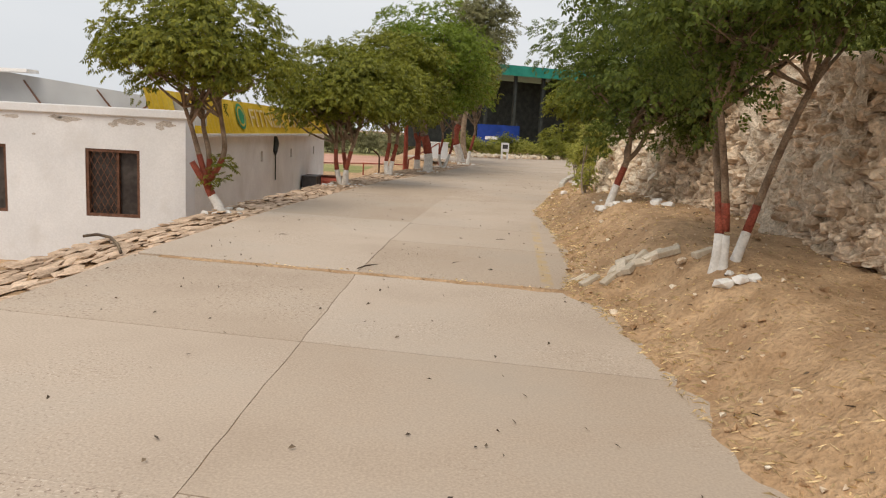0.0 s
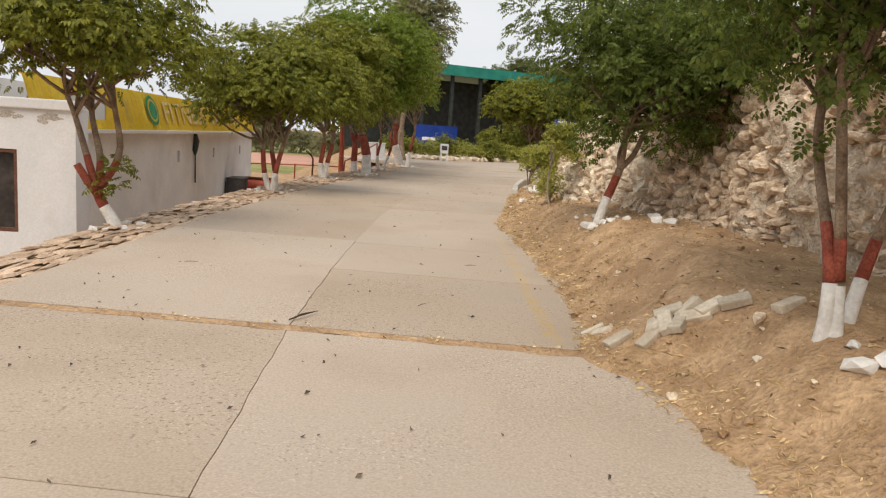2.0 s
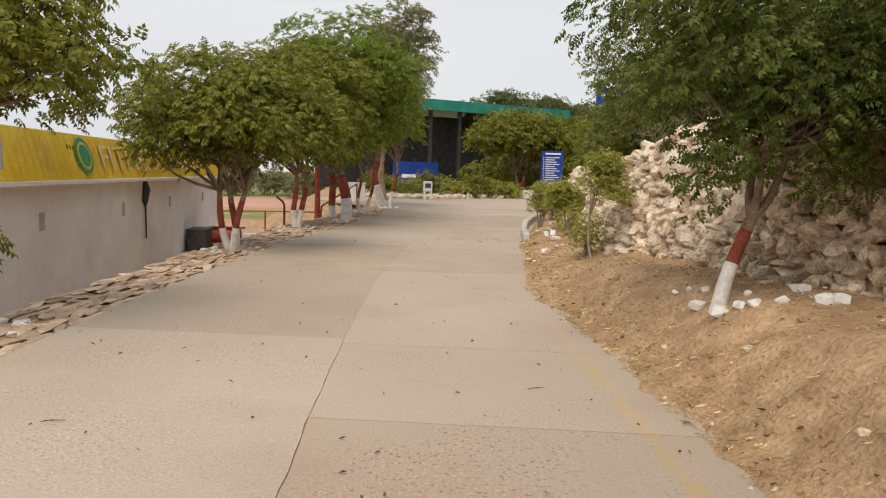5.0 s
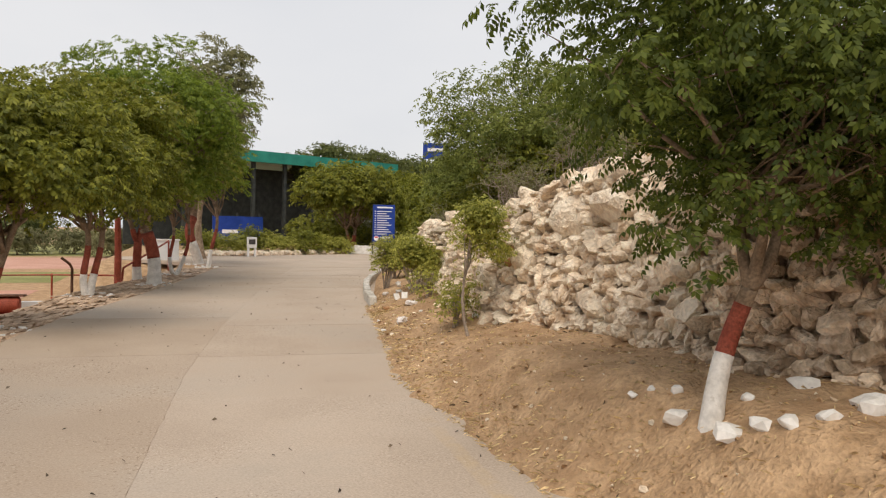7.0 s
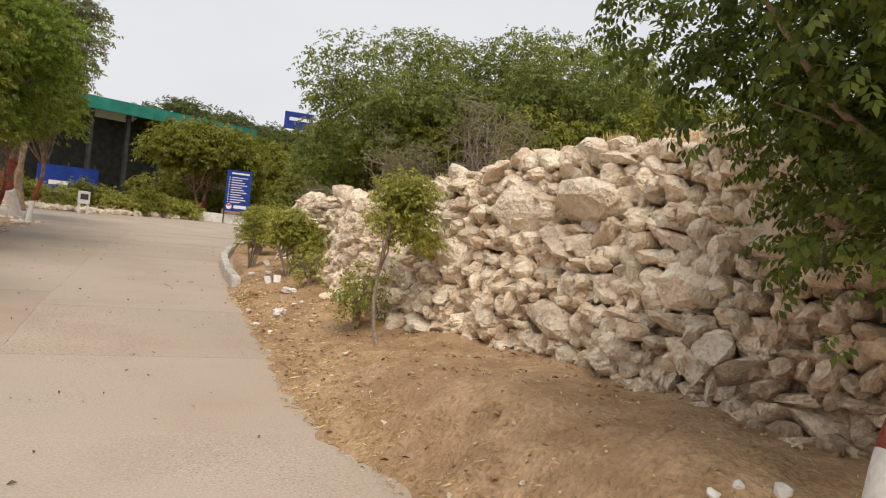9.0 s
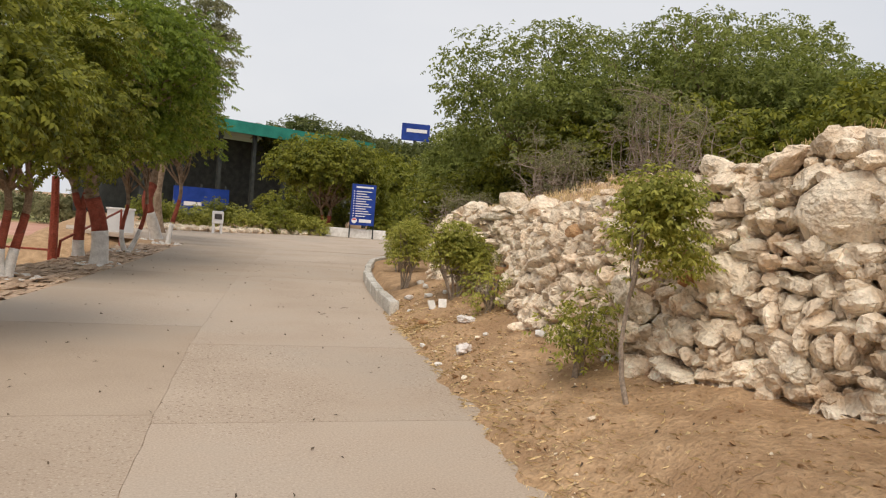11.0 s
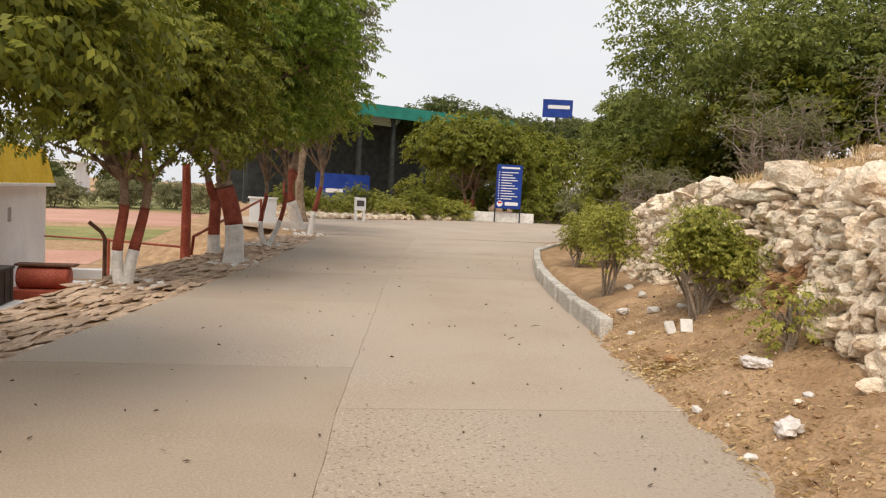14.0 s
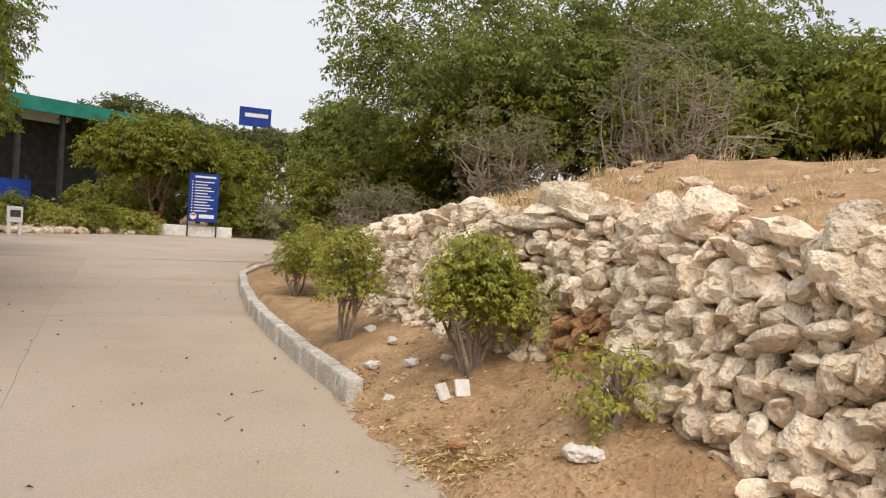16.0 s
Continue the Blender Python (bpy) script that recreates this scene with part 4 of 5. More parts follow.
def bare_shrub(at, rad, hgt, seed):
    r = np.random.default_rng(seed)
    root = thing("shrub", at, "grey half-bare thorny shrub with tangled pale branches", "shrub", "half-bare shrubs")
    ends = []
    for k in range(24):
        a = 2 * math.pi * r.random()
        q = rad * r.uniform(0.45, 1.0)
        tip = Vector((q * math.cos(a), q * math.sin(a), hgt * math.sqrt(max(0.06, 1 - (q / rad) ** 2)) * r.uniform(0.7, 1.0)))
        foot = Vector((0.12 * math.cos(a), 0.12 * math.sin(a), -0.1))
        bow = Vector((0.25 * q * math.cos(a), 0.25 * q * math.sin(a), -0.12 * hgt))
        p = [foot.lerp(tip, i / 7) + bow * math.sin(math.pi * i / 7) + Vector(r.normal(size=3)) * 0.035 * (0 < i < 7) for i in range(8)]
        bm_ = tube(bmesh.new(), p, [0.034 * (1 - 0.8 * i / 7) for i in range(8)], 5)
        for _ in range(11):
            i = int(r.integers(2, 8))
            t2 = p[i] + Vector((r.normal() * 0.36, r.normal() * 0.36, r.uniform(-0.12, 0.38))) * rad * 0.6
            mid_ = bend(p[i], t2, r, 4, 0.16)
            tube(bm_, mid_, [0.012 * (1 - 0.7 * j / 4) for j in range(5)], 3)
            for _ in range(2):
                t3 = mid_[3] + Vector(r.normal(size=3)) * 0.14 * rad
                tube(bm_, [mid_[2], mid_[2].lerp(t3, 0.5) + Vector(r.normal(size=3)) * 0.02, t3], [0.006, 0.005, 0.003], 3)
                ends.append(t3)
        part("branch", bm_, M_BRANCH, root)
    ends = np.array([e for e in ends if e.z > 0.5 * hgt or r.random() < 0.12])
    foliage("foliage", ends, 13, 0.13, F_SHRUB, 0.95, L_GREY, root, r)


for k, (x, y, rad, hgt) in enumerate([(9.0, 27.4, 1.15, 1.65), (9.8, 24.2, 1.3, 2.15), (8.2, 30.0, 1.0, 1.4)]):
    bare_shrub((x, y, gz(x, y)), rad, hgt, 80 + k)


def shrub(at, blobs, seed, label, stems=5, per=46, clumps=26, leaf=L_HEDGE, size=1.0, spread=0.11, group="leafy shrubs by the wall"):
    r = np.random.default_rng(seed)
    root = thing("shrub", at, label, "shrub", group)
    cs = []
    for e in blobs:
        for _ in range(clumps):
            d = r.normal(size=3)
            d /= np.linalg.norm(d)
            cs.append(np.array(e[:3]) + d * np.array(e[3:]) * r.uniform(0.3, 1.0))
    cs = np.array(cs)
    for k in range(stems):
        c = cs[int(r.integers(len(cs)))]
        p = bend((r.normal() * 0.03, r.normal() * 0.03, -0.1), c, r, 6, 0.05)
        bm_ = tube(bmesh.new(), p, [0.022 * (1 - 0.7 * i / 6) for i in range(7)], 6)
        for _ in range(4):
            tube(bm_, bend(p[3], Vector(cs[int(r.integers(len(cs)))]), r, 4, 0.08), [0.009, 0.008, 0.006, 0.005, 0.003], 4)
        part("stem", bm_, M_BRANCH, root)
    foliage("foliage", cs, per, spread, F_SHRUB, size, leaf, root, r, flat=0.8)
    return root


shrub((4.22, 21.85, gz(4.22, 21.85)), [(-0.05, 0.0, 0.72, 0.42, 0.42, 0.33), (0.15, 0.0, 0.6, 0.38, 0.38, 0.3)], 90, "dense leafy green shrub at the foot of the rubble wall", 7, 50, 34)
shrub((4.22, 24.0, gz(4.22, 24.0)), [(0, 0, 0.75, 0.32, 0.32, 0.4)], 91, "leafy green shrub inside the kerb bed", 5, 46, 26)
shrub((5.7, 28.4, gz(5.7, 28.4)), [(0.1, 0, 0.75, 0.42, 0.6, 0.45), (0.6, 0.8, 0.75, 0.42, 0.6, 0.45)], 92, "leafy green shrub inside the kerb bed", 6, 46, 34)
shrub((3.18, 16.4, gz(3.18, 16.4)), [(0.12, 0.0, 1.12, 0.3, 0.3, 0.3), (0.05, 0, 1.4, 0.2, 0.2, 0.18)], 93, "slender young tree with small rounded crown", 1, 38, 20)
shrub((3.3, 17.3, gz(3.3, 17.3)), [(0, 0, 0.40, 0.24, 0.24, 0.24)], 94, "low sparse leafy shrub at the wall foot", 5, 22, 16)
shrub((3.92, 20.1, gz(3.92, 20.1)), [(-0.05, 0, 0.28, 0.24, 0.24, 0.18)], 95, "small sparse wilted shrub on the dirt", 7, 12, 14)

# far bed across the junction
for k in range(9):
    x = 0.8 + 1.15 * k
    y = 52.2 + 0.5 * k + (k % 2) * 0.4
    shrub((x, y, gz(x, y)), [(0, 0, 0.95 - 0.12 * (k % 3), 0.85 - 0.15 * (k * 7 % 4 == 1), 0.8, 0.62 - 0.1 * (k % 3))], 110 + k, "clipped green hedge bush beyond the junction", 4, 26, 24, L_HEDGE if k % 3 else L_ROAD, 2.8, 0.30, "far hedge")
tree((11.7, 59.5, gz(11.7, 59.5)), [(-0.6, 0, 2.4), (0.5, 0, 2.5), (0, 0.3, 2.4)], [(0.0, 0, 4.6, 3.6, 3.2, 1.6), (-1.0, 0, 3.9, 2.6, 2.6, 1.0), (1.6, 0, 3.6, 2.0, 2.0, 0.9)], "round spreading green tree beside the blue sign", 130, L_ROAD, F_FAR, 170, 26, 0.5, 1.6, (0.01, 1.3), 0.11, "", 6)
for k, (x, y, rx, h) in enumerate([(17, 66, 3.4, 3.6), (20.5, 74, 4.0, 4.6), (15, 84, 4, 8.0), (22.5, 96, 4, 9.0), (30, 106, 5.0, 9.0), (36, 100, 5, 8.0), (33.5, 98, 3.6, 9.0), (27.5, 99, 3.0, 8.6), (26.0, 80.0, 2.8, 7.0), (27, 68, 4.0, 4.0), (-16, 104, 3.0, 3.2), (-27, 108, 3.2, 3.0), (-40, 112, 3.5, 3.2), (44, 36, 3.0, 1.6), (52, 28, 3.5, 2.0), (40, 22, 4, 4.5), (46, 12, 5, 5)]):
    tree((x, y, gz(x, y)), [(-0.4, 0, h * 0.6), (0.4, 0.2, h * 0.6)], [(0, 0, h, rx, rx, rx * 0.5)], "dark green tree in the distance", 140 + k, L_DARKFAR if k > 1 else L_ROAD, F_FAR, 80, 17, 0.65, 2.2, None, 0.14, "distant trees", 2)

# ---------------------------------------------------------------- white building with barred windows, and long grey hall
house = thing("house", (0, 0, 0), "white plastered flat-roofed building with peeling parapet", "house")
WY = 15.35


def wall_with_holes(x0, x1, z0, z1, holes, y, thick):
    """A wall along x with rectangular openings."""
    bm_ = bmesh.new()
    xs = sorted({x0, x1, *[h[0] for h in holes], *[h[1] for h in holes]})
    zs = sorted({z0, z1, *[h[2] for h in holes], *[h[3] for h in holes]})
    for i in range(len(xs) - 1):
        for j in range(len(zs) - 1):
            cx, cz = (xs[i] + xs[i + 1]) / 2, (zs[j] + zs[j + 1]) / 2
            if not any(h[0] < cx < h[1] and h[2] < cz < h[3] for h in holes):
                box(bm_, (cx, y + thick / 2, cz), (xs[i + 1] - xs[i], thick, zs[j + 1] - zs[j]))
    bmesh.ops.remove_doubles(bm_, verts=bm_.verts[:], dist=0.0005)
    inner = [f for f in bm_.faces if any(f is not g and (f.calc_center_median() - g.calc_center_median()).length < 1e-4 for e in f.edges for g in e.link_faces)]
    bmesh.ops.delete(bm_, geom=list(set(inner)), context="FACES")
    return bm_


WINS = [(-7.13, -6.03, -0.55, 0.82), (-9.85, -8.73, -0.55, 0.82), (-12.6, -11.5, -0.55, 0.82)]
part("wall", wall_with_holes(-16, -5.1, -1.7, 1.49, WINS, WY, 0.23), M_WHITE, house)
part("wall", boxm((-5.58, WY + 0.38, -0.10), (0.96, 0.3, 3.18)), M_WHITE, house)
part("roof", boxm((-10.9, WY + 4.2, 1.30), (9.9, 7.9, 0.14)), M_GREYW, house)
part("parapet", boxm((-10.52, WY + 0.10, 1.575), (10.95, 0.32, 0.17), bevel=0.02), M_WHITE, house)
for wx0, wx1, wz0, wz1 in WINS:
    cx, cz, w, h = (wx0 + wx1) / 2, (wz0 + wz1) / 2, wx1 - wx0, wz1 - wz0
    win = new("window")
    win.parent = house
    b = bmesh.new()
    for sx in (-1, 1):
        box(b, (cx + sx * (w / 2 - 0.03), WY + 0.07, cz), (0.06, 0.10, h))
    for sz in (-1, 1):
        box(b, (cx, WY + 0.07, cz + sz * (h / 2 - 0.03)), (w - 0.12, 0.10, 0.06))
    box(b, (cx + 0.08, WY + 0.09, cz), (0.05, 0.06, h - 0.12))
    part("frame", b, M_RUST, win, "dark rusty steel frame")
    part("pane", boxm((cx, WY + 0.14, cz), (w - 0.1, 0.012, h - 0.1)), M_GLASS_SHADE, win)
    b = bmesh.new()
    for k in range(-9, 16):
        for sg in (-1, 1):
            x0 = wx0 + 0.13 * k
            pts = []
            for q in range(41):
                z = wz0 + 0.06 + (h - 0.12) * q / 40
                x = x0 + sg * (z - wz0) * 0.55 + (0.6 if sg < 0 else 0)
                if wx0 + 0.06 < x < wx0 + 0.06 + (w - 0.12) * 0.58:
                    pts.append((x, WY + 0.03, z))
            if len(pts) > 1:
                tube(b, [pts[0], pts[-1]], [0.007, 0.007], 4)
    part("grille", b, M_RUST, win, "rusty diamond grille")
for k, (px, pz, pw, ph) in enumerate([(-5.50, 1.37, 0.42, 0.13), (-5.62, 1.30, 0.22, 0.10), (-6.30, 1.39, 0.62, 0.14), (-6.55, 1.32, 0.25, 0.11), (-7.45, 1.38, 0.52, 0.13), (-7.70, 1.41, 0.3, 0.09), (-8.6, 1.38, 0.4, 0.10), (-6.0, 1.35, 0.2, 0.08), (-8.15, 1.05, 0.09, 0.06)]):
    r = np.random.default_rng(k)
    pts = [(px + pw / 2 * math.cos(a) * r.uniform(0.6, 1.1), WY - 0.003, pz + ph / 2 * math.sin(a) * r.uniform(0.5, 1.2)) for a in np.linspace(0, 6.0, 14)]
    raw("peeled_patch", pts + [(a, b + 0.02, c) for a, b, c in pts], [tuple(range(14))[::-1]] + [(i, (i + 1) % 14, 14 + (i + 1) % 14, 14 + i) for i in range(14)], M_PLASTER_BARE, house)
canopy = thing("roof_canopy", (0, 0, 0), "grey sheet screen on the flat roof with steel struts", "canopy")
raw("screen", [(-16, 17.2, 1.37), (-5.3, 17.2, 1.37), (-5.3, 17.2, 1.81), (-16, 17.2, 3.06), (-16, 17.26, 1.37), (-5.3, 17.26, 1.37), (-5.3, 17.26, 1.81), (-16, 17.26, 3.06)],
    [(0, 1, 2, 3), (5, 4, 7, 6), (3, 2, 6, 7), (1, 5, 6, 2), (0, 3, 7, 4), (1, 0, 4, 5)], M_GREYMESH, canopy)
part("cap", boxm((-10.2, 17.0, 2.36), (2.3, 0.5, 0.07)), M_GREYW, canopy)
for xb, xt, zt in ((-8.75, -9.33, 2.17), (-7.16, -7.70, 2.04), (-7.05, -6.37, 1.92), (-10.3, -11.0, 2.35)):
    part("strut", tube(bmesh.new(), [(xb, 17.12, 1.37), (xt, 17.12, zt)], [0.025, 0.02], 6), M_RUST, canopy)

hall = thing("long_hall", (0, 0, 0), "long grey cement hall with yellow painted fascia", "building")
HX, HY1 = -6.05, 37.5
SLOTS = [20.4, 25.2, 29.8, 34.7]
ys = [WY + 0.54] + [e for s in SLOTS for e in (s - 0.13, s + 0.13)] + [HY1]
for k in range(len(ys) - 1):
    y0, y1 = ys[k], ys[k + 1]
    if k % 2 == 0:
        part("wall", boxm((HX - 0.12, (y0 + y1) / 2, -0.25), (0.24, y1 - y0, 2.8)), M_GREYW, hall)
    else:
        part("wall", boxm((HX - 0.12, (y0 + y1) / 2, -0.705), (0.24, y1 - y0, 1.89)), M_GREYW, hall)
        part("lintel", boxm((HX - 0.12, (y0 + y1) / 2, 0.865), (0.24, y1 - y0, 0.57)), M_GREYW, hall)
part("wall", boxm((HX - 4, HY1 - 0.12, -0.25), (7.7, 0.24, 2.8)), M_WHITE, hall)
# added dark sheet: the hall's inner shade as seen through the slots
part("vent_back", boxm((HX - 0.27, 27, 0.45), (0.05, 19, 0.8)), M_GLASS_SHADE, hall)
part("eave", boxm((HX + 0.03, (WY + HY1) / 2 + 0.12, 1.13), (0.42, HY1 - WY - 0.2, 0.08), bevel=0.01), M_GREYW, hall)
b = bmesh.new()
n = 150
rows = []
for k in range(n + 1):
    y = WY + 0.3 + (HY1 - WY - 0.3) * k / n
    o = 0.018 * math.cos(k * math.pi)
    rows.append([b.verts.new((HX + 0.20 + o, y, 1.175)), b.verts.new((HX - 0.05 + o, y, 2.10)), b.verts.new((HX - 0.14 + o, y, 2.07))])
for k in range(n):
    for j in range(2):
        b.faces.new((rows[k][j], rows[k + 1][j], rows[k + 1][j + 1], rows[k][j + 1]))
part("fascia", b, M_YELLOW, hall, "yellow painted corrugated fascia")


def on_fascia(y, s, out=0.03):
    return (HX + 0.20 - 0.25 * s + out, y, 1.175 + 0.925 * s + out * 0.3)


part("roof", boxm((HX - 4, (WY + HY1) / 2, 1.2), (7.6, HY1 - WY - 0.6, 0.12)), M_GREYW, hall)

emblem = new("emblem")
emblem.parent = hall
for nm, mt, rr, oo in (("emblem_disc", M_GREEN_EMBLEM, 1.0, 0.035), ("emblem_ring", M_YELLOW, 0.78, 0.042), ("emblem_centre", M_GREEN_EMBLEM, 0.62, 0.049)):
    pts = [on_fascia(22.3 + 0.46 * rr * math.cos(a), 0.52 + 0.40 * rr * math.sin(a), oo) for a in np.linspace(0, 2 * math.pi, 28, endpoint=False)]
    raw(nm, pts, [tuple(range(28))], mt, emblem)
M_CREAM = mat("faded_cream_paint", (0.64, 0.49, 0.17), (0.73, 0.61, 0.36), 3)
curve = bpy.data.curves.new("lettering", "FONT")
curve.body = "FITNESS"
curve.resolution_u = 3
draft = bpy.data.objects.new("lettering", curve)
flat_word = bpy.data.meshes.new_from_object(draft)
bpy.data.objects.remove(draft)
word = np.array([v_.co[:] for v_ in flat_word.vertices])
word = (word - word.min(0)) / np.maximum(np.ptp(word, axis=0), 1e-6)
raw("lettering", [on_fascia(23.3 + 4.6 * u[0], 0.20 + 0.60 * u[1], 0.04) for u in word], [tuple(p_.vertices) for p_ in flat_word.polygons], M_CREAM, hall)
bpy.data.meshes.remove(flat_word)
for k in range(8):
    y = 28.8 + 0.60 * k
    pts = [on_fascia(y, 0.24, 0.04), on_fascia(y + 0.26, 0.24, 0.04), on_fascia(y + 0.26, 0.74, 0.04), on_fascia(y, 0.74, 0.04)]
    raw("letter_bar", pts, [(0, 1, 2, 3)], M_CREAM, hall)
part("cable_bundle", tube(bmesh.new(), [(HX + 0.06, 26.9, 1.08), (HX + 0.07, 26.95, 0.85), (HX + 0.06, 26.85, 0.55), (HX + 0.05, 26.95, 0.38)], [0.05, 0.11, 0.09, 0.02], 7), M_DARK, hall)
part("drain_pipe", tube(bmesh.new(), [(HX + 0.05, 26.95, 0.55), (HX + 0.05, 27.0, -0.48)], [0.025, 0.025], 6), M_DARK, hall)

tank = thing("water_tank", (-5.66, 32.25, -1.55), "dark grey boxy water tank on a slab beside the hall", "tank")
part("body", boxm((0, 0, 0.56), (0.60, 1.2, 0.72), bevel=0.025), M_BLACK, tank)
part("lid", boxm((0, 0, 0.94), (0.64, 1.24, 0.05), bevel=0.015), M_BLACK, tank)
for q in (-0.3, 0.05, 0.4):
    part("rib", boxm((0.305, q, 0.56), (0.03, 0.05, 0.66), bevel=0.008), M_BLACK, tank)
part("plinth", boxm((0.05, -0.7, 0.1), (0.95, 2.8, 0.2), bevel=0.02), M_GREYW, tank)
drum = thing("steel_drum", (-5.1, 34.1, -1.55), "red oxide steel drum lying on a red plinth", "drum")
part("shell", tube(bmesh.new(), [(-0.55, 0, 0.56), (-0.5, 0, 0.56), (0.5, 0, 0.56), (0.55, 0, 0.56)], [0.24, 0.27, 0.27, 0.24], 24), M_RED, drum, smooth=True)
part("top_board", boxm((0.05, 0, 0.86), (1.3, 0.4, 0.05), 0, 0.012), M_RUST, drum)
part("plinth", boxm((0, 0, 0.15), (1.4, 0.8, 0.3), bevel=0.02), M_RED, drum)

# ---------------------------------------------------------------- kerb
kerb = thing("kerb", (0, 0, 0), "worn pale concrete kerb curving round the bed", "kerb", kind="structure")
kp = [Vector((x, y, 0)) for x, y in [(3.5, 22.5), (3.82, 24.2), (4.28, 26.2), (4.85, 28.3), (5.55, 30.4), (6.35, 32.6), (7.6, 34.8), (9.2, 36.6), (11.2, 37.8)]]
along = []
for i in range(len(kp) - 1):
    n = max(1, round((kp[i + 1] - kp[i]).length / 0.1))
    along += [kp[i].lerp(kp[i + 1], q / n) for q in range(n)]
for k in range(0, len(along) - 3, 3):
    a, b_ = along[k], along[k + 3]
    d = b_ - a
    bm = boxm((0, 0, 0.05), (0.15, d.length - 0.018 - 0.02 * rng.random(), 0.32), bevel=0.03)
    ob = part("kerb_stone", bm, M_KERB, kerb)
    ob.matrix_basis = Matrix.Translation((a + b_) / 2 + Vector((0.08 + 0.005 * rng.normal(), 0, 0.004 * rng.normal()))) @ Matrix.Rotation(rng.normal(0, 0.03), 4, "Y") @ Matrix.Rotation(-math.atan2(d.x, d.y), 4, "Z")

# ---------------------------------------------------------------- sign, bin, shed, billboard
sign = thing("information_sign", (13.0, 56.2, 0), "blue information board with white lines on a low plinth", "sign", rz=-8)
part("plinth", boxm((-0.9, 0.2, 0.28), (5.0, 0.7, 0.56), bevel=0.04), M_WHITEWASH, sign)
for sx in (-0.72, 0.72):
    part("post", tube(bmesh.new(), [(sx, -0.35, 0.0), (sx, -0.35, 3.3)], [0.04, 0.04], 8), M_DARK, sign)
part("board", boxm((0, -0.42, 2.05), (1.46, 0.06, 2.5), bevel=0.01), M_BLUE, sign)
part("heading_bar", boxm((0.05, -0.46, 3.12), (1.05, 0.02, 0.10)), M_SIGNWHITE, sign)
for k in range(11):
    part("bullet", boxm((-0.58, -0.46, 2.86 - 0.15 * k), (0.06, 0.02, 0.06)), M_SIGNWHITE, sign)
    part("text_bar", boxm((0.02 - 0.5 * (0.16 * (k * 5 % 3)), -0.46, 2.86 - 0.15 * k), (0.95 - 0.16 * (k * 5 % 3), 0.02, 0.05)), M_SIGNWHITE, sign)
b = bmesh.new()
bmesh.ops.create_circle(b, cap_ends=True, segments=24, radius=0.17, matrix=Matrix.Translation((-0.48, -0.465, 1.08)) @ Matrix.Rotation(radians(90), 4, "X"))
part("round_mark", b, M_SIGNWHITE, sign)
part("round_mark_top", boxm((-0.48, -0.47, 1.15), (0.22, 0.012, 0.09)), M_SIGNRED, sign)
part("mark_bar", boxm((0.18, -0.46, 1.08), (0.75, 0.02, 0.2)), M_SIGNWHITE, sign)

bin_ = thing("litter_bin", (3.83, 49.4, 0), "small white concrete litter bin on legs at the junction", "bin")
part("body", boxm((0, 0, 0.78), (0.5, 0.42, 0.6), bevel=0.04), M_GREYW, bin_)
part("panel", boxm((0, -0.22, 0.82), (0.34, 0.02, 0.26)), M_BLACK, bin_)
for sx in (-0.2, 0.2):
    part("leg", boxm((sx * 0.9, 0, 0.24), (0.10, 0.3, 0.5)), M_GREYW, bin_)

shed = thing("steel_shed", (0, 0, 0), "large open steel shed with teal roof edge and dark columns", "shed")
P0, P1 = Vector((-2.0, 72.4, 0)), Vector((21.5, 82.0, 0))
dv = (P1 - P0).normalized()
nv = Vector((-dv.y, dv.x, 0))
rz_ = math.atan2(dv.y, dv.x)
ctr = (P0 + P1) / 2
part("roof_edge", boxm((ctr.x, ctr.y, 8.0), ((P1 - P0).length, 0.3, 1.0), rz_), M_GREEN_SHEET, shed)
part("roof", boxm(((ctr + nv * 8).x, (ctr + nv * 8).y, 8.3), ((P1 - P0).length, 16, 0.2), rz_), M_GREEN_SHEET, shed)
for k in range(9):
    p = P0.lerp(P1, k / 8) + nv * 0.8
    part("column", boxm((p.x, p.y, 3.8), (0.3, 0.3, 7.6), rz_), M_DARK, shed)
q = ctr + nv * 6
# added dark sheet standing in for the shade inside the open shed
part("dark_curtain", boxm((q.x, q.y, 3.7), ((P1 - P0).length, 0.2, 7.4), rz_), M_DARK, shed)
hoard = thing("blue_hoarding", (4.4, 66.0, 0), "long blue hoarding in front of the shed", "hoarding", rz=12)
part("panel", boxm((0, 0, 1.45), (3.8, 0.12, 2.0)), M_BLUE, hoard)
for sx in (-1.7, 0, 1.7):
    part("post", boxm((sx, 0.12, 1.35), (0.12, 0.1, 2.7)), M_DARK, hoard)
part("text_bar", boxm((-0.6, -0.07, 1.3), (1.2, 0.02, 0.28)), M_SIGNWHITE, hoard)
bill = thing("billboard", (27.5, 87.0, 0), "blue roadside billboard on a steel post", "billboard", rz=-15)
part("panel", boxm((0, 0, 10.7), (3.0, 0.3, 1.8)), M_BLUE, bill)
part("text_bar", boxm((0.1, -0.17, 10.85), (2.2, 0.03, 0.36)), M_SIGNWHITE, bill)
part("post", tube(bmesh.new(), [(0, 0, 0), (0, 0, 9.85)], [0.25, 0.2], 10), M_DARK, bill)

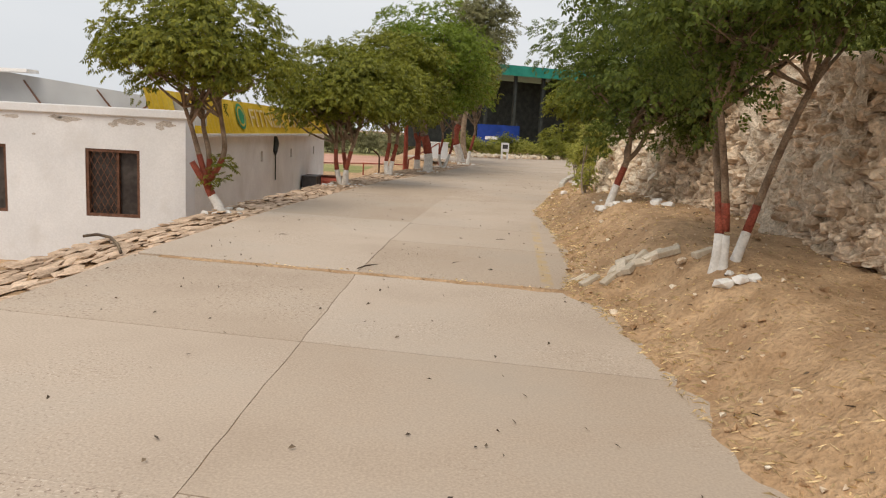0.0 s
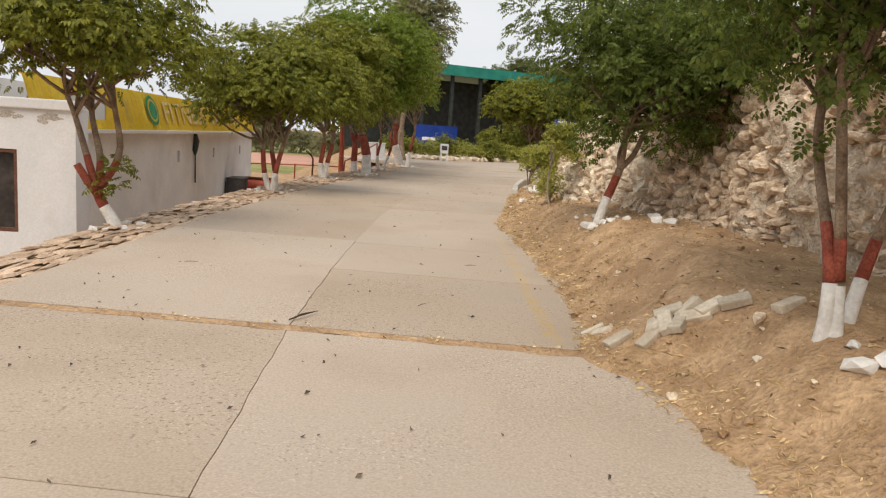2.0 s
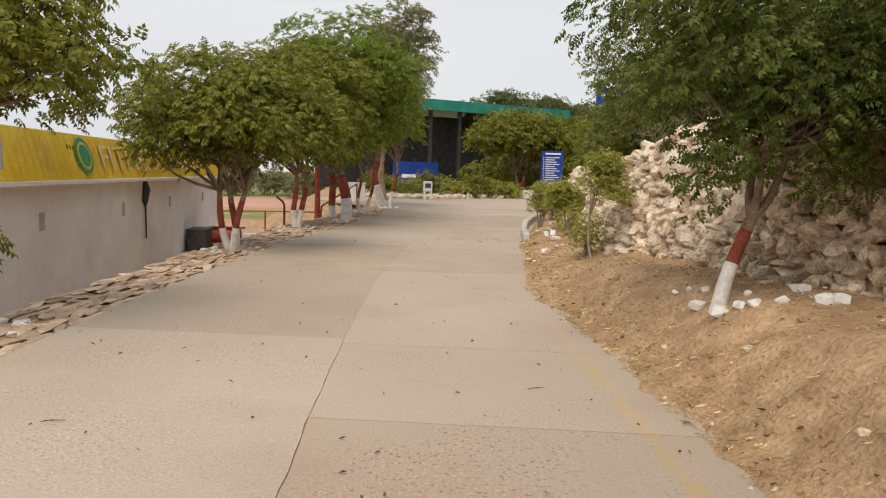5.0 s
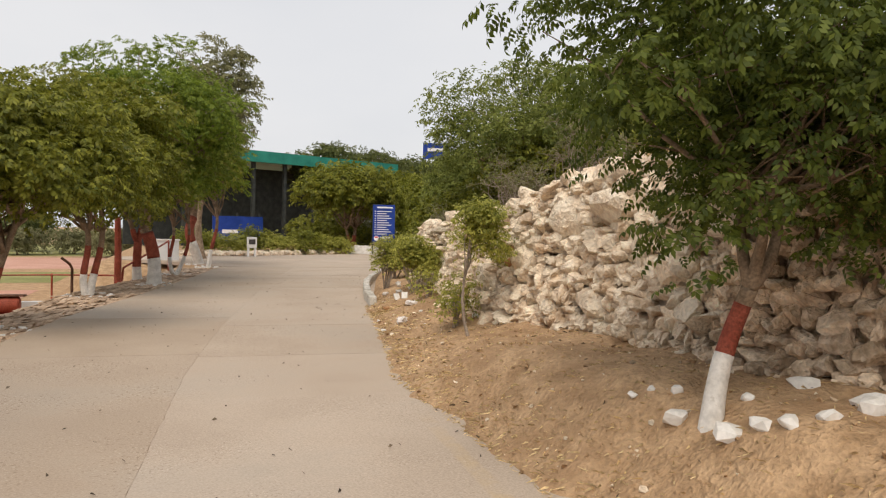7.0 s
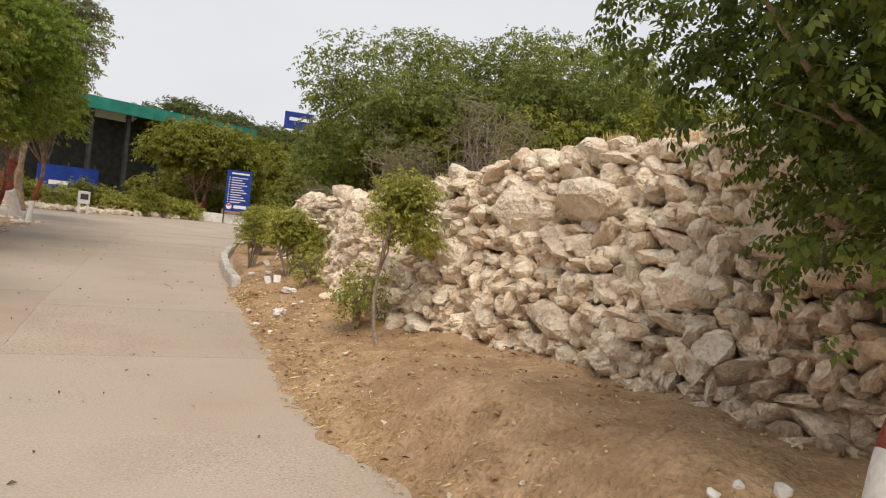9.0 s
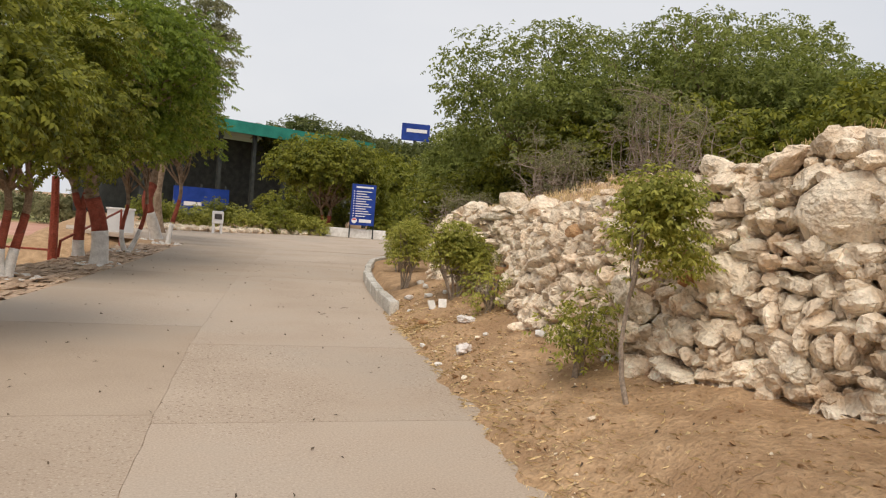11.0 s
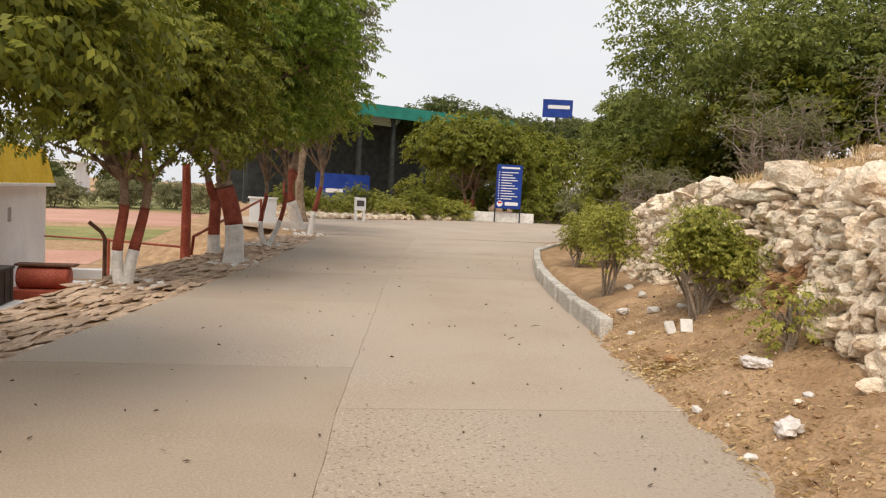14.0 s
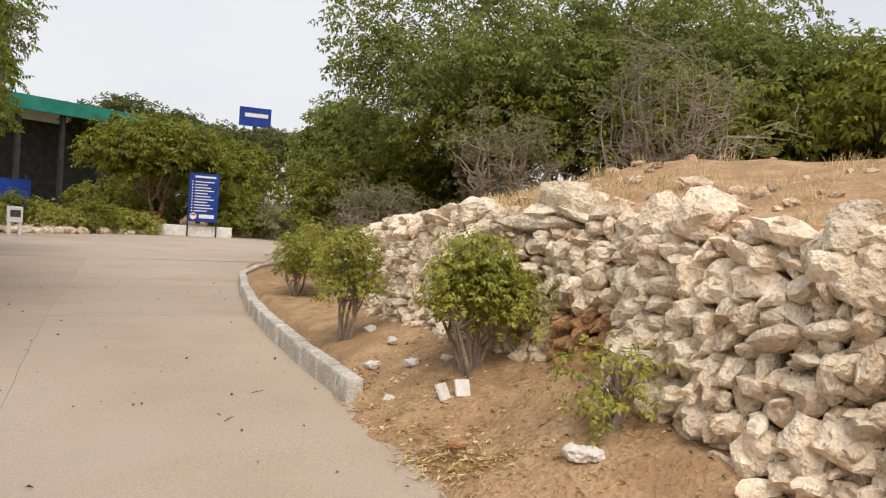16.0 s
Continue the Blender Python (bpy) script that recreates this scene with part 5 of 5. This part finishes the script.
for k, (x, y, rx, h) in enumerate([(16.0, 58.5, 1.5, 1.2), (18.2, 57.0, 1.8, 1.4), (20.5, 59.5, 1.8, 1.3), (22.5, 57.5, 2.0, 1.6), (17.0, 62.0, 1.8, 1.6), (25.0, 61.0, 2.2, 1.8), (12.6, 64.0, 1.9, 1.4), (14.3, 65.5, 2.0, 1.6), (10.2, 66.0, 2.0, 1.5), (18.4, 61.0, 1.4, 1.0), (21.5, 62.5, 1.6, 1.1)]):
    tree((x, y, gz(x, y)), [(-0.2, 0, 0.8), (0.2, 0.1, 0.9)], [(0, 0, h, rx, rx, rx * 0.6)], "dry scrubby bush beyond the junction", 160 + k, L_GREY if k % 2 else L_ROAD, F_FAR, 40, 18, 0.4, 1.3, None, 0.05, "bushes beyond the junction", 2, cat="bush")

bush_row = tree((-24.0, 96.0, gz(-24, 96)), [(-0.3, 0, 1.0), (0.3, 0.1, 1.1)], [(0, 0, 1.6, 2.6, 2.0, 1.2)], "dusty green bush at the field's far edge", 180, L_GREY, F_FAR, 50, 18, 0.5, 1.8, None, 0.06, "bushes at the field edge", 2, cat="bush")
for k in range(16):
    x, y = -70 + 4.6 * k, 92 + 5 * math.sin(k * 2.1)
    copy_thing(bush_row, pose(x, y, gz(x, y), 0, 0, 47 * k))

# ---------------------------------------------------------------- low field beyond the verge
FZ = -1.55
field = thing("sports_field", (0, 0, 0), "sandy sports field with pink track and green strips", "field", kind="structure")
M_TRACK = mat("pink_running_track", (0.50, 0.27, 0.20), (0.58, 0.34, 0.26), 0.3, 0.95, 8, 0.1, fmix=0.12)
M_GRASS = mat("thin_grass_turf", (0.20, 0.20, 0.07), (0.30, 0.28, 0.11), 0.5, 1.0, 9, 0.3, fmix=0.25)
for nm, mt, y0, y1 in (("track_strip", M_TRACK, 42, 47), ("turf_strip", M_GRASS, 52, 62), ("track_strip", M_TRACK, 66, 86), ("turf_strip", M_GRASS, 90, 140)):
    raw(nm, [(-120, y0 - 6, FZ + 0.012), (-6, y0, FZ + 0.012), (-6, y1, FZ + 0.012), (-120, y1 - 6, FZ + 0.012)], [(0, 1, 2, 3)], mt, field)
part("white_kerb", boxm((-7.5, 38.5, FZ + 0.12), (11.0, 0.35, 0.3), bevel=0.02), M_WHITE, field)
part("white_apron", boxm((-5.5, 35.5, FZ + 0.05), (3.2, 3.2, 0.12), bevel=0.02), M_WHITE, field)
for k, (x, y, sx, sy, h) in enumerate([(-45, 150, 26, 10, 5.0), (-85, 140, 30, 12, 4.5)]):
    far_block = thing("far_building", (x, y, -1.6), "pale low building far across the field", "building", "far buildings")
    part("wall", boxm((0, 0, h / 2), (sx, sy, h)), M_WHITE, far_block)
    part("roof", boxm((0, 0, h + 0.15), (sx + 0.8, sy + 0.8, 0.3)), M_GREYW, far_block)
    for q in range(6):
        part("window", boxm((-sx * 0.4 + q * sx * 0.16, -sy / 2 - 0.02, h * 0.55), (1.4, 0.1, 1.2)), M_GLASS_SHADE, far_block)

tower = thing("far_building", (29.5, 90.0, 0), "white plastered building glimpsed behind far trees", "building", "far buildings")
part("wall", boxm((0, 0, 3.6), (5.0, 4.0, 7.2)), M_WHITE, tower)
part("roof", boxm((0, 0, 7.3), (5.4, 4.4, 0.25)), M_GREYW, tower)
for q in (-1.4, 0.2, 1.6):
    part("window", boxm((q, -2.02, 5.2), (0.8, 0.1, 1.1)), M_GLASS_SHADE, tower)

fence = thing("pipe_fence", (0, 0, 0), "red painted pipe fence beside the road", "fence")
for x, y, h in ((-3.6, 33.5, 0.02), (-6.3, 37.8, -0.28)):
    zg = gz(x, y)
    part("post", tube(bmesh.new(), [(x, y, zg - 0.2), (x, y, h)], [0.03, 0.03], 8), M_RED, fence)
part("post", tube(bmesh.new(), [(-1.55, 30.2, gz(-1.55, 30.2) - 0.2), (-1.55, 30.2, 1.0), (-1.57, 30.2, 1.75)], [0.10, 0.085, 0.075], 8), M_RED, fence, "thick red-brown painted post")
part("rail", tube(bmesh.new(), [(-1.6, 30.2, 0.16), (-3.6, 33.5, -0.02), (-6.3, 37.8, -0.3)], [0.025] * 3, 6), M_RED, fence)
part("rail", tube(bmesh.new(), [(-1.45, 30.3, 0.0), (-1.42, 30.35, 0.36), (-0.75, 33.5, 0.75), (-0.3, 36.0, 1.02)], [0.03] * 4, 6), M_RED, fence)
for x, y, h in ((-0.75, 33.5, 0.75), (-0.3, 36.0, 1.02)):
    part("post", tube(bmesh.new(), [(x, y, gz(x, y) - 0.2), (x, y, h)], [0.03, 0.03], 6), M_RED, fence)
pipe = thing("bent_pipe", (-2.28, 26.87, gz(-2.28, 26.87)), "dark bent steel pipe standing in the verge", "pipe")
part("tube", tube(bmesh.new(), [(0, 0, -0.1), (0, 0, 0.52 - pipe.location.z), (-0.05, 0, 0.62 - pipe.location.z), (-0.22, 0, 0.76 - pipe.location.z)], [0.03, 0.03, 0.03, 0.03], 8), M_RUST, pipe)
low_wall = thing("low_wall", (0, 0, 0), "low whitewashed wall behind the roadside trees", "wall")
part("block", boxm((-0.4, 44.4, 0.35), (1.0, 0.3, 1.1), bevel=0.02), M_WHITE, low_wall)
part("coping", boxm((-0.4, 44.4, 0.93), (1.1, 0.38, 0.07), bevel=0.01), M_GREYW, low_wall)

# ---------------------------------------------------------------- loose things on the bank
whitened = [hull_mesh("white_stone", 24, M_WHITEWASH, 300 + k, 0.85) for k in range(8)]


def white_rocks(spots, group):
    for x, y, s in spots:
        ob = put("rock", whitened[int(rng.integers(8))], (x, y, gz(x, y) + s * 0.12), (s * rng.uniform(0.8, 1.2), s * rng.uniform(0.7, 1.1), s * 0.6), None, rng.uniform(0, 6))
        tagged(ob, "whitewashed stone set round a tree foot", "stone", group)


white_rocks([(2.59, 11.88, 0.17), (2.53, 11.36, 0.17), (2.60, 11.24, 0.13), (2.64, 11.10, 0.12), (2.80, 11.03, 0.12), (2.54, 12.22, 0.07), (2.64, 12.18, 0.06), (2.73, 12.06, 0.08), (2.88, 11.63, 0.09), (3.22, 11.15, 0.17), (3.42, 11.3, 0.2), (3.4, 11.75, 0.14)], "white stones round the bank tree")
white_rocks([(2.36, 6.02, 0.13), (2.47, 5.98, 0.13), (2.57, 6.02, 0.13), (2.50, 6.3, 0.09)], "white stones round the three-stemmed tree")
for tx, ty, rr in ((-3.69, 13.08, 0.42), (-2.56, 20.2, 0.5), (-1.85, 26.1, 0.5), (-0.62, 29.4, 0.45), (-0.1, 34.0, 0.5), (0.88, 41.0, 0.5), (1.15, 38.65, 0.45)):
    white_rocks([(tx + rr * math.cos(a) * rng.uniform(0.8, 1.1), ty + rr * math.sin(a) * rng.uniform(0.8, 1.1), rng.uniform(0.08, 0.17)) for a in np.linspace(0, 5.8, 13)], "white stones round the roadside trees")

# torn white paper bags and pale lumps
for k, (x, y, s) in enumerate([(3.54, 19.43, 0.07), (2.82, 18.98, 0.08), (3.41, 20.9, 0.08), (3.68, 22.17, 0.09), (3.91, 22.86, 0.12), (4.1, 22.5, 0.12), (4.25, 22.2, 0.1), (2.95, 19.75, 0.07), (3.75, 18.6, 0.14), (3.6, 17.3, 0.12), (3.2, 18.2, 0.06), (4.3, 23.1, 0.14), (4.5, 23.9, 0.14), (4.0, 24.1, 0.1)]):
    ob = put("stone_lump", whitened[k % 8], (x, y, gz(x, y) + s * 0.2), (s * 1.1, s * 0.75, s * 0.62), None, rng.uniform(0, 6), rng.normal(0, 0.3))
    tagged(ob, "broken white lump lying on the dirt", "rubble", "white rubble on the bank")



def crumpled(seed):
    """A crushed paper bag: a flattened lump with sharp folds."""
    r = np.random.default_rng(seed)
    bm_ = bmesh.new()
    bmesh.ops.create_icosphere(bm_, subdivisions=3, radius=1)
    off = Vector(r.uniform(-40, 40, 3))
    for v_ in bm_.verts:
        d = v_.co.normalized()
        q = 0.75 + 0.55 * abs(noise.noise(d * 1.8 + off)) - 0.45 * abs(noise.noise(d * 3.4 + off)) + 0.25 * noise.noise(d * 1.1 - off)
        v_.co = Vector((d.x * q * 1.25, d.y * q, d.z * q * 0.75))
    me = bpy.data.meshes.new("paper_bag")
    bm_.to_mesh(me)
    bm_.free()
    me.materials.append(M_PAPER)
    return me


M_PAPER = mat("dusty_white_paper", (0.66, 0.60, 0.56), (0.82, 0.78, 0.75), 14, 0.7, 60, 0.3, c=(0.55, 0.45, 0.36), cscale=9, cmin=0.56, cmax=0.72, dist=0.006, fmix=0.06)
for k, (x, y, s, a) in enumerate([(3.13, 19.08, 0.095, 0.5), (3.55, 20.03, 0.085, -0.6), (3.62, 19.97, 0.06, 0.9), (3.92, 22.8, 0.06, 0.2)]):
    ob = put("paper_bag", crumpled(600 + k), (x, y, gz(x, y) + s * 0.45), (s, s, s), None, a)
    tagged(ob, "torn dusty white paper bag lying on the dirt", "litter", "paper litter on the bank")

# scattered paving bricks
brick_me = bpy.data.meshes.new("brick")
bm = boxm((0, 0, 0), (0.205, 0.10, 0.058), bevel=0.010)
bm.to_mesh(brick_me)
bm.free()
brick_me.materials.append(M_BRICK)
for x, y, a in [(1.62, 8.12, 0.3), (1.64, 7.96, 1.8), (1.63, 7.54, 0.1), (1.72, 7.36, 0.75), (1.80, 7.50, 0.8), (1.86, 7.38, 0.8), (1.95, 7.30, 0.8), (1.95, 7.56, 0.1), (2.08, 7.45, -0.2), (2.09, 7.28, 0.3), (2.22, 7.27, 0.35), (2.38, 7.17, -0.1), (2.52, 7.0, 0.9)]:
    if 1.7 < x < 2.45:
        x, y = 1.98 + (x - 1.98) * 0.74, 7.36 + (y - 7.36) * 0.74
    nrm = Vector((-(gz(x + 0.12, y) - gz(x - 0.12, y)) / 0.24, -(gz(x, y + 0.12) - gz(x, y - 0.12)) / 0.24, 1)).normalized()
    tilt = Vector((0, 0, 1)).rotation_difference(nrm).to_matrix().to_4x4()
    ob = new("brick", brick_me)
    ob.matrix_basis = Matrix.Translation((x, y, gz(x, y) + rng.uniform(-0.012, 0.03))) @ tilt @ pose(0, 0, 0, rng.normal(0, 6), rng.normal(0, 6), math.degrees(a) + rng.normal(0, 18))
    tagged(ob, "loose pale grey paving brick lying in dirt", "brick", "loose bricks on the bank")
ob = put("flat_stone", STONES[3], (2.32, 6.98, gz(2.32, 6.98) + 0.03), (0.07, 0.26, 0.05), None, -0.5)
tagged(ob, "thin pale stone splinter lying on the dirt", "stone")

# twigs and dry leaves on the road
twig = thing("twig", (-0.62, 8.3, 0.02), "dead forked twig lying on the concrete", "twig", "twigs on the road")
part("stick", tube(bmesh.new(), [(-0.10, -0.16, 0), (-0.02, -0.03, 0.012), (0.09, 0.14, 0.004)], [0.006, 0.009, 0.003], 6), M_TWIG, twig)
for x, y, a in ((1.0, 11.0, 0.1), (3.0, 23.1, 0.2), (0.33, 8.88, 0.8), (2.5, 22.4, 0.6), (-2.0, 10.4, 0.0)):
    copy_thing(twig, pose(x, y, 0.012, 0, 0, math.degrees(a) - 50) @ Matrix.Diagonal((0.38, 0.38, 0.38, 1)))
hose = thing("hose", (0, 0, 0), "grey rubber hose curling off the verge", "hose")
part("tube", tube(bmesh.new(), [(-4.12, 9.13, 0.050), (-4.04, 9.31, 0.050), (-3.81, 9.15, 0.050), (-3.54, 8.75, 0.035), (-3.29, 8.26, 0.035)], [0.018] * 5, 8), M_TWIG, hose, smooth=True)


def litter(name, n, place, lo, hi, w, material, label, category, lift=0.006):
    """Thin flakes lying on a surface."""
    v = []
    for _ in range(n):
        x, y = place()
        z = max(gz(x, y), 0.005 if lerp(y, LEFT) < x < lerp(y, RIGHT) + 0.05 else -9) + lift
        a, ln = rng.uniform(0, math.pi), rng.uniform(lo, hi)
        c_, s_ = math.cos(a) * ln / 2, math.sin(a) * ln / 2
        px, py = -s_ / ln * 2 * w * rng.uniform(0.6, 1.3), c_ / ln * 2 * w * rng.uniform(0.6, 1.3)
        t = rng.uniform(0, 0.02)
        v.append([(x - c_, y - s_, z), (x + px, y + py, z + t), (x + c_, y + s_, z + rng.uniform(0, 0.012)), (x - px, y - py, z + 0.002)])
    ob = quads(name, np.array(v), 4, [[0, 1, 2, 3]], material)
    return tagged(ob, label, category, kind="stuff")


def on_edge():
    y = rng.uniform(3, 23)
    return float(lerp(y, RIGHT)) + abs(rng.normal(0, 0.35)) - 0.05, y


def on_bank():
    y = rng.uniform(3, 23)
    a, b_ = float(lerp(y, RIGHT)), float(lerp(y, WALLX))
    return a + (b_ - a) * rng.random(), y


def on_road():
    y = rng.uniform(1, 34)
    a, b_ = float(lerp(y, LEFT)), float(lerp(y, RIGHT))
    return a + (b_ - a) * rng.random(), y


def on_joint():
    x = rng.uniform(-2.6, 1.4)
    return x, 8.0 - 0.18 * (x + 0.72) + rng.normal(0, 0.05)


litter("straw_litter", 3800, on_edge, 0.03, 0.12, 0.003, M_STRAW, "dry straw and leaf litter along the dirt edge", "litter")
litter("leaf_litter", 3000, on_bank, 0.02, 0.085, 0.0035, M_STRAW, "dry leaves and straw scattered over the dirt", "litter")
litter("dark_twigs", 260, on_bank, 0.02, 0.10, 0.004, M_TWIG, "small dark twigs scattered over the dirt", "litter")
litter("road_leaves", 420, on_road, 0.015, 0.055, 0.008, M_TWIG, "small dark dead leaves on the concrete", "litter")
litter("joint_litter", 60, on_joint, 0.02, 0.06, 0.008, M_STRAW, "dry leaves caught in the road joint", "litter", 0.012)

# pebbles and clods on the bank
pebble = hull_mesh("pebble", 10, M_STONE_FAR, 401, 0.2)
clod = hull_mesh("clod", 10, M_DIRT, 402, 0.2)
items, items2 = [], []
for k in range(1300):
    x, y = on_bank() if k % 3 else on_edge()
    s = float(np.clip(rng.lognormal(-3.6, 0.5), 0.012, 0.09))
    (items if k % 4 == 0 else items2).append((pebble, Matrix.LocRotScale((x, y, gz(x, y) + s * 0.2), Euler((rng.uniform(0, 6), 0, rng.uniform(0, 6))), (s, s * 0.8, s * 0.7))))
tagged(mesh_join("pebbles", items, M_STONE_FAR, None), "pale pebbles scattered on the dirt", "pebbles", kind="stuff")
tagged(mesh_join("clods", items2, M_DIRT, None), "crumbly clods of brown dirt", "clods", kind="stuff")
# rubble along the far bed
items = []
for k in range(420):
    t = rng.random()
    x, y = -0.5 + 11.0 * t, 50.2 + 6.2 * t ** 1.3 + rng.uniform(0, 1.6)
    s = rng.uniform(0.16, 0.5)
    items.append((STONES_LOW[int(rng.integers(20))], Matrix.LocRotScale((x, y, gz(x, y) + s * 0.3), Euler((0, 0, rng.uniform(0, 6))), (s, s, s * 0.7))))
for k in range(130):
    x = 14.4 + 9.5 * rng.random()
    y = 57.9 + 0.14 * (x - 14.4) + rng.uniform(0, 0.9)
    s = rng.uniform(0.16, 0.42)
    items.append((STONES_LOW[int(rng.integers(20))], Matrix.LocRotScale((x, y, gz(x, y) + s * 0.3), Euler((0, 0, rng.uniform(0, 6))), (s, s, s * 0.7))))
tagged(mesh_join("bed_rubble", items, M_STONE_FAR, None), "pale stones edging the far planted bed", "rubble", kind="stuff")
items = []
for k in range(330):
    y = rng.uniform(11, 27)
    x = float(lerp(y, WALLX)) + 0.4 + abs(rng.normal(0, 1.6))
    s = float(np.clip(rng.lognormal(-2.3, 0.5), 0.04, 0.3))
    items.append((STONES_LOW[int(rng.integers(20))], Matrix.LocRotScale((x, y, gz(x, y) + s * 0.12), Euler((rng.normal(0, 0.3), 0, rng.uniform(0, 6))), (s, s * 0.8, s * 0.55))))
tagged(mesh_join("hill_stones", items, M_STONE_TANFAR, None), "loose tan stones lying on the dry hill", "stones", kind="stuff")
# dry grass tufts on the hill crest
v = []
for k in range(170):
    y = rng.uniform(12, 27)
    x = float(lerp(y, WALLX)) + 0.6 + abs(rng.normal(0, 1.6))
    zg = gz(x, y)
    for _ in range(26):
        bx, by = x + rng.normal(0, 0.06), y + rng.normal(0, 0.06)
        h = rng.uniform(0.04, 0.16)
        dx, dy = rng.normal(0, 0.05), rng.normal(0, 0.05)
        v.append([(bx - 0.004, by, zg - 0.02), (bx + 0.004, by, zg - 0.02), (bx + dx + 0.002, by + dy, zg + h), (bx + dx - 0.002, by + dy, zg + h)])
tagged(quads("dry_grass", np.array(v), 4, [[0, 1, 2, 3]], M_STRAW), "dry straw-coloured grass tufts on the hill", "grass", kind="stuff")

# ---------------------------------------------------------------- flat stones of the left verge
verge = thing("verge", (0, 0, 0), "verge of flat tan stones laid beside the road", "verge", kind="structure")
flat = [hull_mesh("verge_stone", 16, M_VERGE, 500 + k, 0.6) for k in range(10)]
spots = []
yy = 2.0
while yy < 38:
    xl = float(lerp(yy, LEFT))
    w = float(lerp(yy, [(0, 1.1), (8, 1.0), (12, 1.0), (18, 1.2), (22, 1.3), (26, 1.75), (30, 1.6), (40, 1.6)]))
    u = 0.03
    while u < w - 0.12:
        d = rng.uniform(0.06, 0.13)
        spots.append((xl - u - d / 2, yy + rng.normal(0, 0.07), d * 1.3, rng.uniform(0.28, 0.62)))
        u += d
    yy += 0.33
spots.sort(key=lambda q: abs(q[1] - 11.0))


def verge_pose(q):
    x, y, a, b_ = q
    dx = float(lerp(y + 0.5, LEFT) - lerp(y - 0.5, LEFT))
    return Matrix.LocRotScale((x, y, gz(x, y) + 0.018 + rng.normal(0, 0.01)), Euler((rng.normal(0, 0.04), rng.normal(0, 0.06), -math.atan2(dx, 1) + rng.normal(0, 0.12))), (a, b_, 0.032))


for q in spots[:300]:
    ob = new("verge_stone", flat[int(rng.integers(10))])
    ob.parent = verge
    ob.matrix_basis = verge_pose(q)
tagged(mesh_join("verge_rubble", [(flat[int(rng.integers(10))], verge_pose(q)) for q in spots[300:]], mat("flat_verge_rubble", (0.40, 0.28, 0.19), (0.61, 0.455, 0.33), 3.0, 0.95, 45, 0.4, isl=0.2, dist=0.01, fmix=0.25), verge), kind="stuff")

# ---------------------------------------------------------------- last details
far_roof = thing("far_building", (56.0, 44.0, 2.0), "pale flat-roofed concrete building far behind the hill", "building", "far buildings")
part("roof", boxm((0, 0, 7.2), (16, 8, 0.5), radians(-62)), M_WHITE, far_roof)
part("wall", boxm((0, 0, 3.5), (14, 6.5, 7.0), radians(-62)), M_GREYW, far_roof)


def at_pile():
    return 3.32 + rng.normal(0, 0.13), 20.8 + rng.normal(0, 0.2)


litter("straw_pile", 420, at_pile, 0.04, 0.14, 0.006, M_STRAW, "small heap of pale dry straw", "straw", 0.02)
ob = put("stone_lump", RUSTY[1], (3.40, 20.9, gz(3.40, 20.9) + 0.05), (0.10, 0.10, 0.07))
tagged(ob, "small orange-brown lump on the straw heap", "rubble")
tile_me = bpy.data.meshes.new("tile")
bm = boxm((0, 0, 0), (0.11, 0.03, 0.13), bevel=0.006)
bm.to_mesh(tile_me)
bm.free()
tile_me.materials.append(M_WHITEWASH)
for x, y, rx, a in [(3.80, 21.62, -0.5, 0.35), (3.93, 21.56, -0.5, -0.3)]:
    ob = new("tile", tile_me)
    ob.matrix_basis = Matrix.LocRotScale((x, y, gz(x, y) + 0.05), Euler((rx, 0, a)), (1, 1, 1))
    tagged(ob, "broken white tile leaning in the dirt", "tile", "broken tiles on the bank")
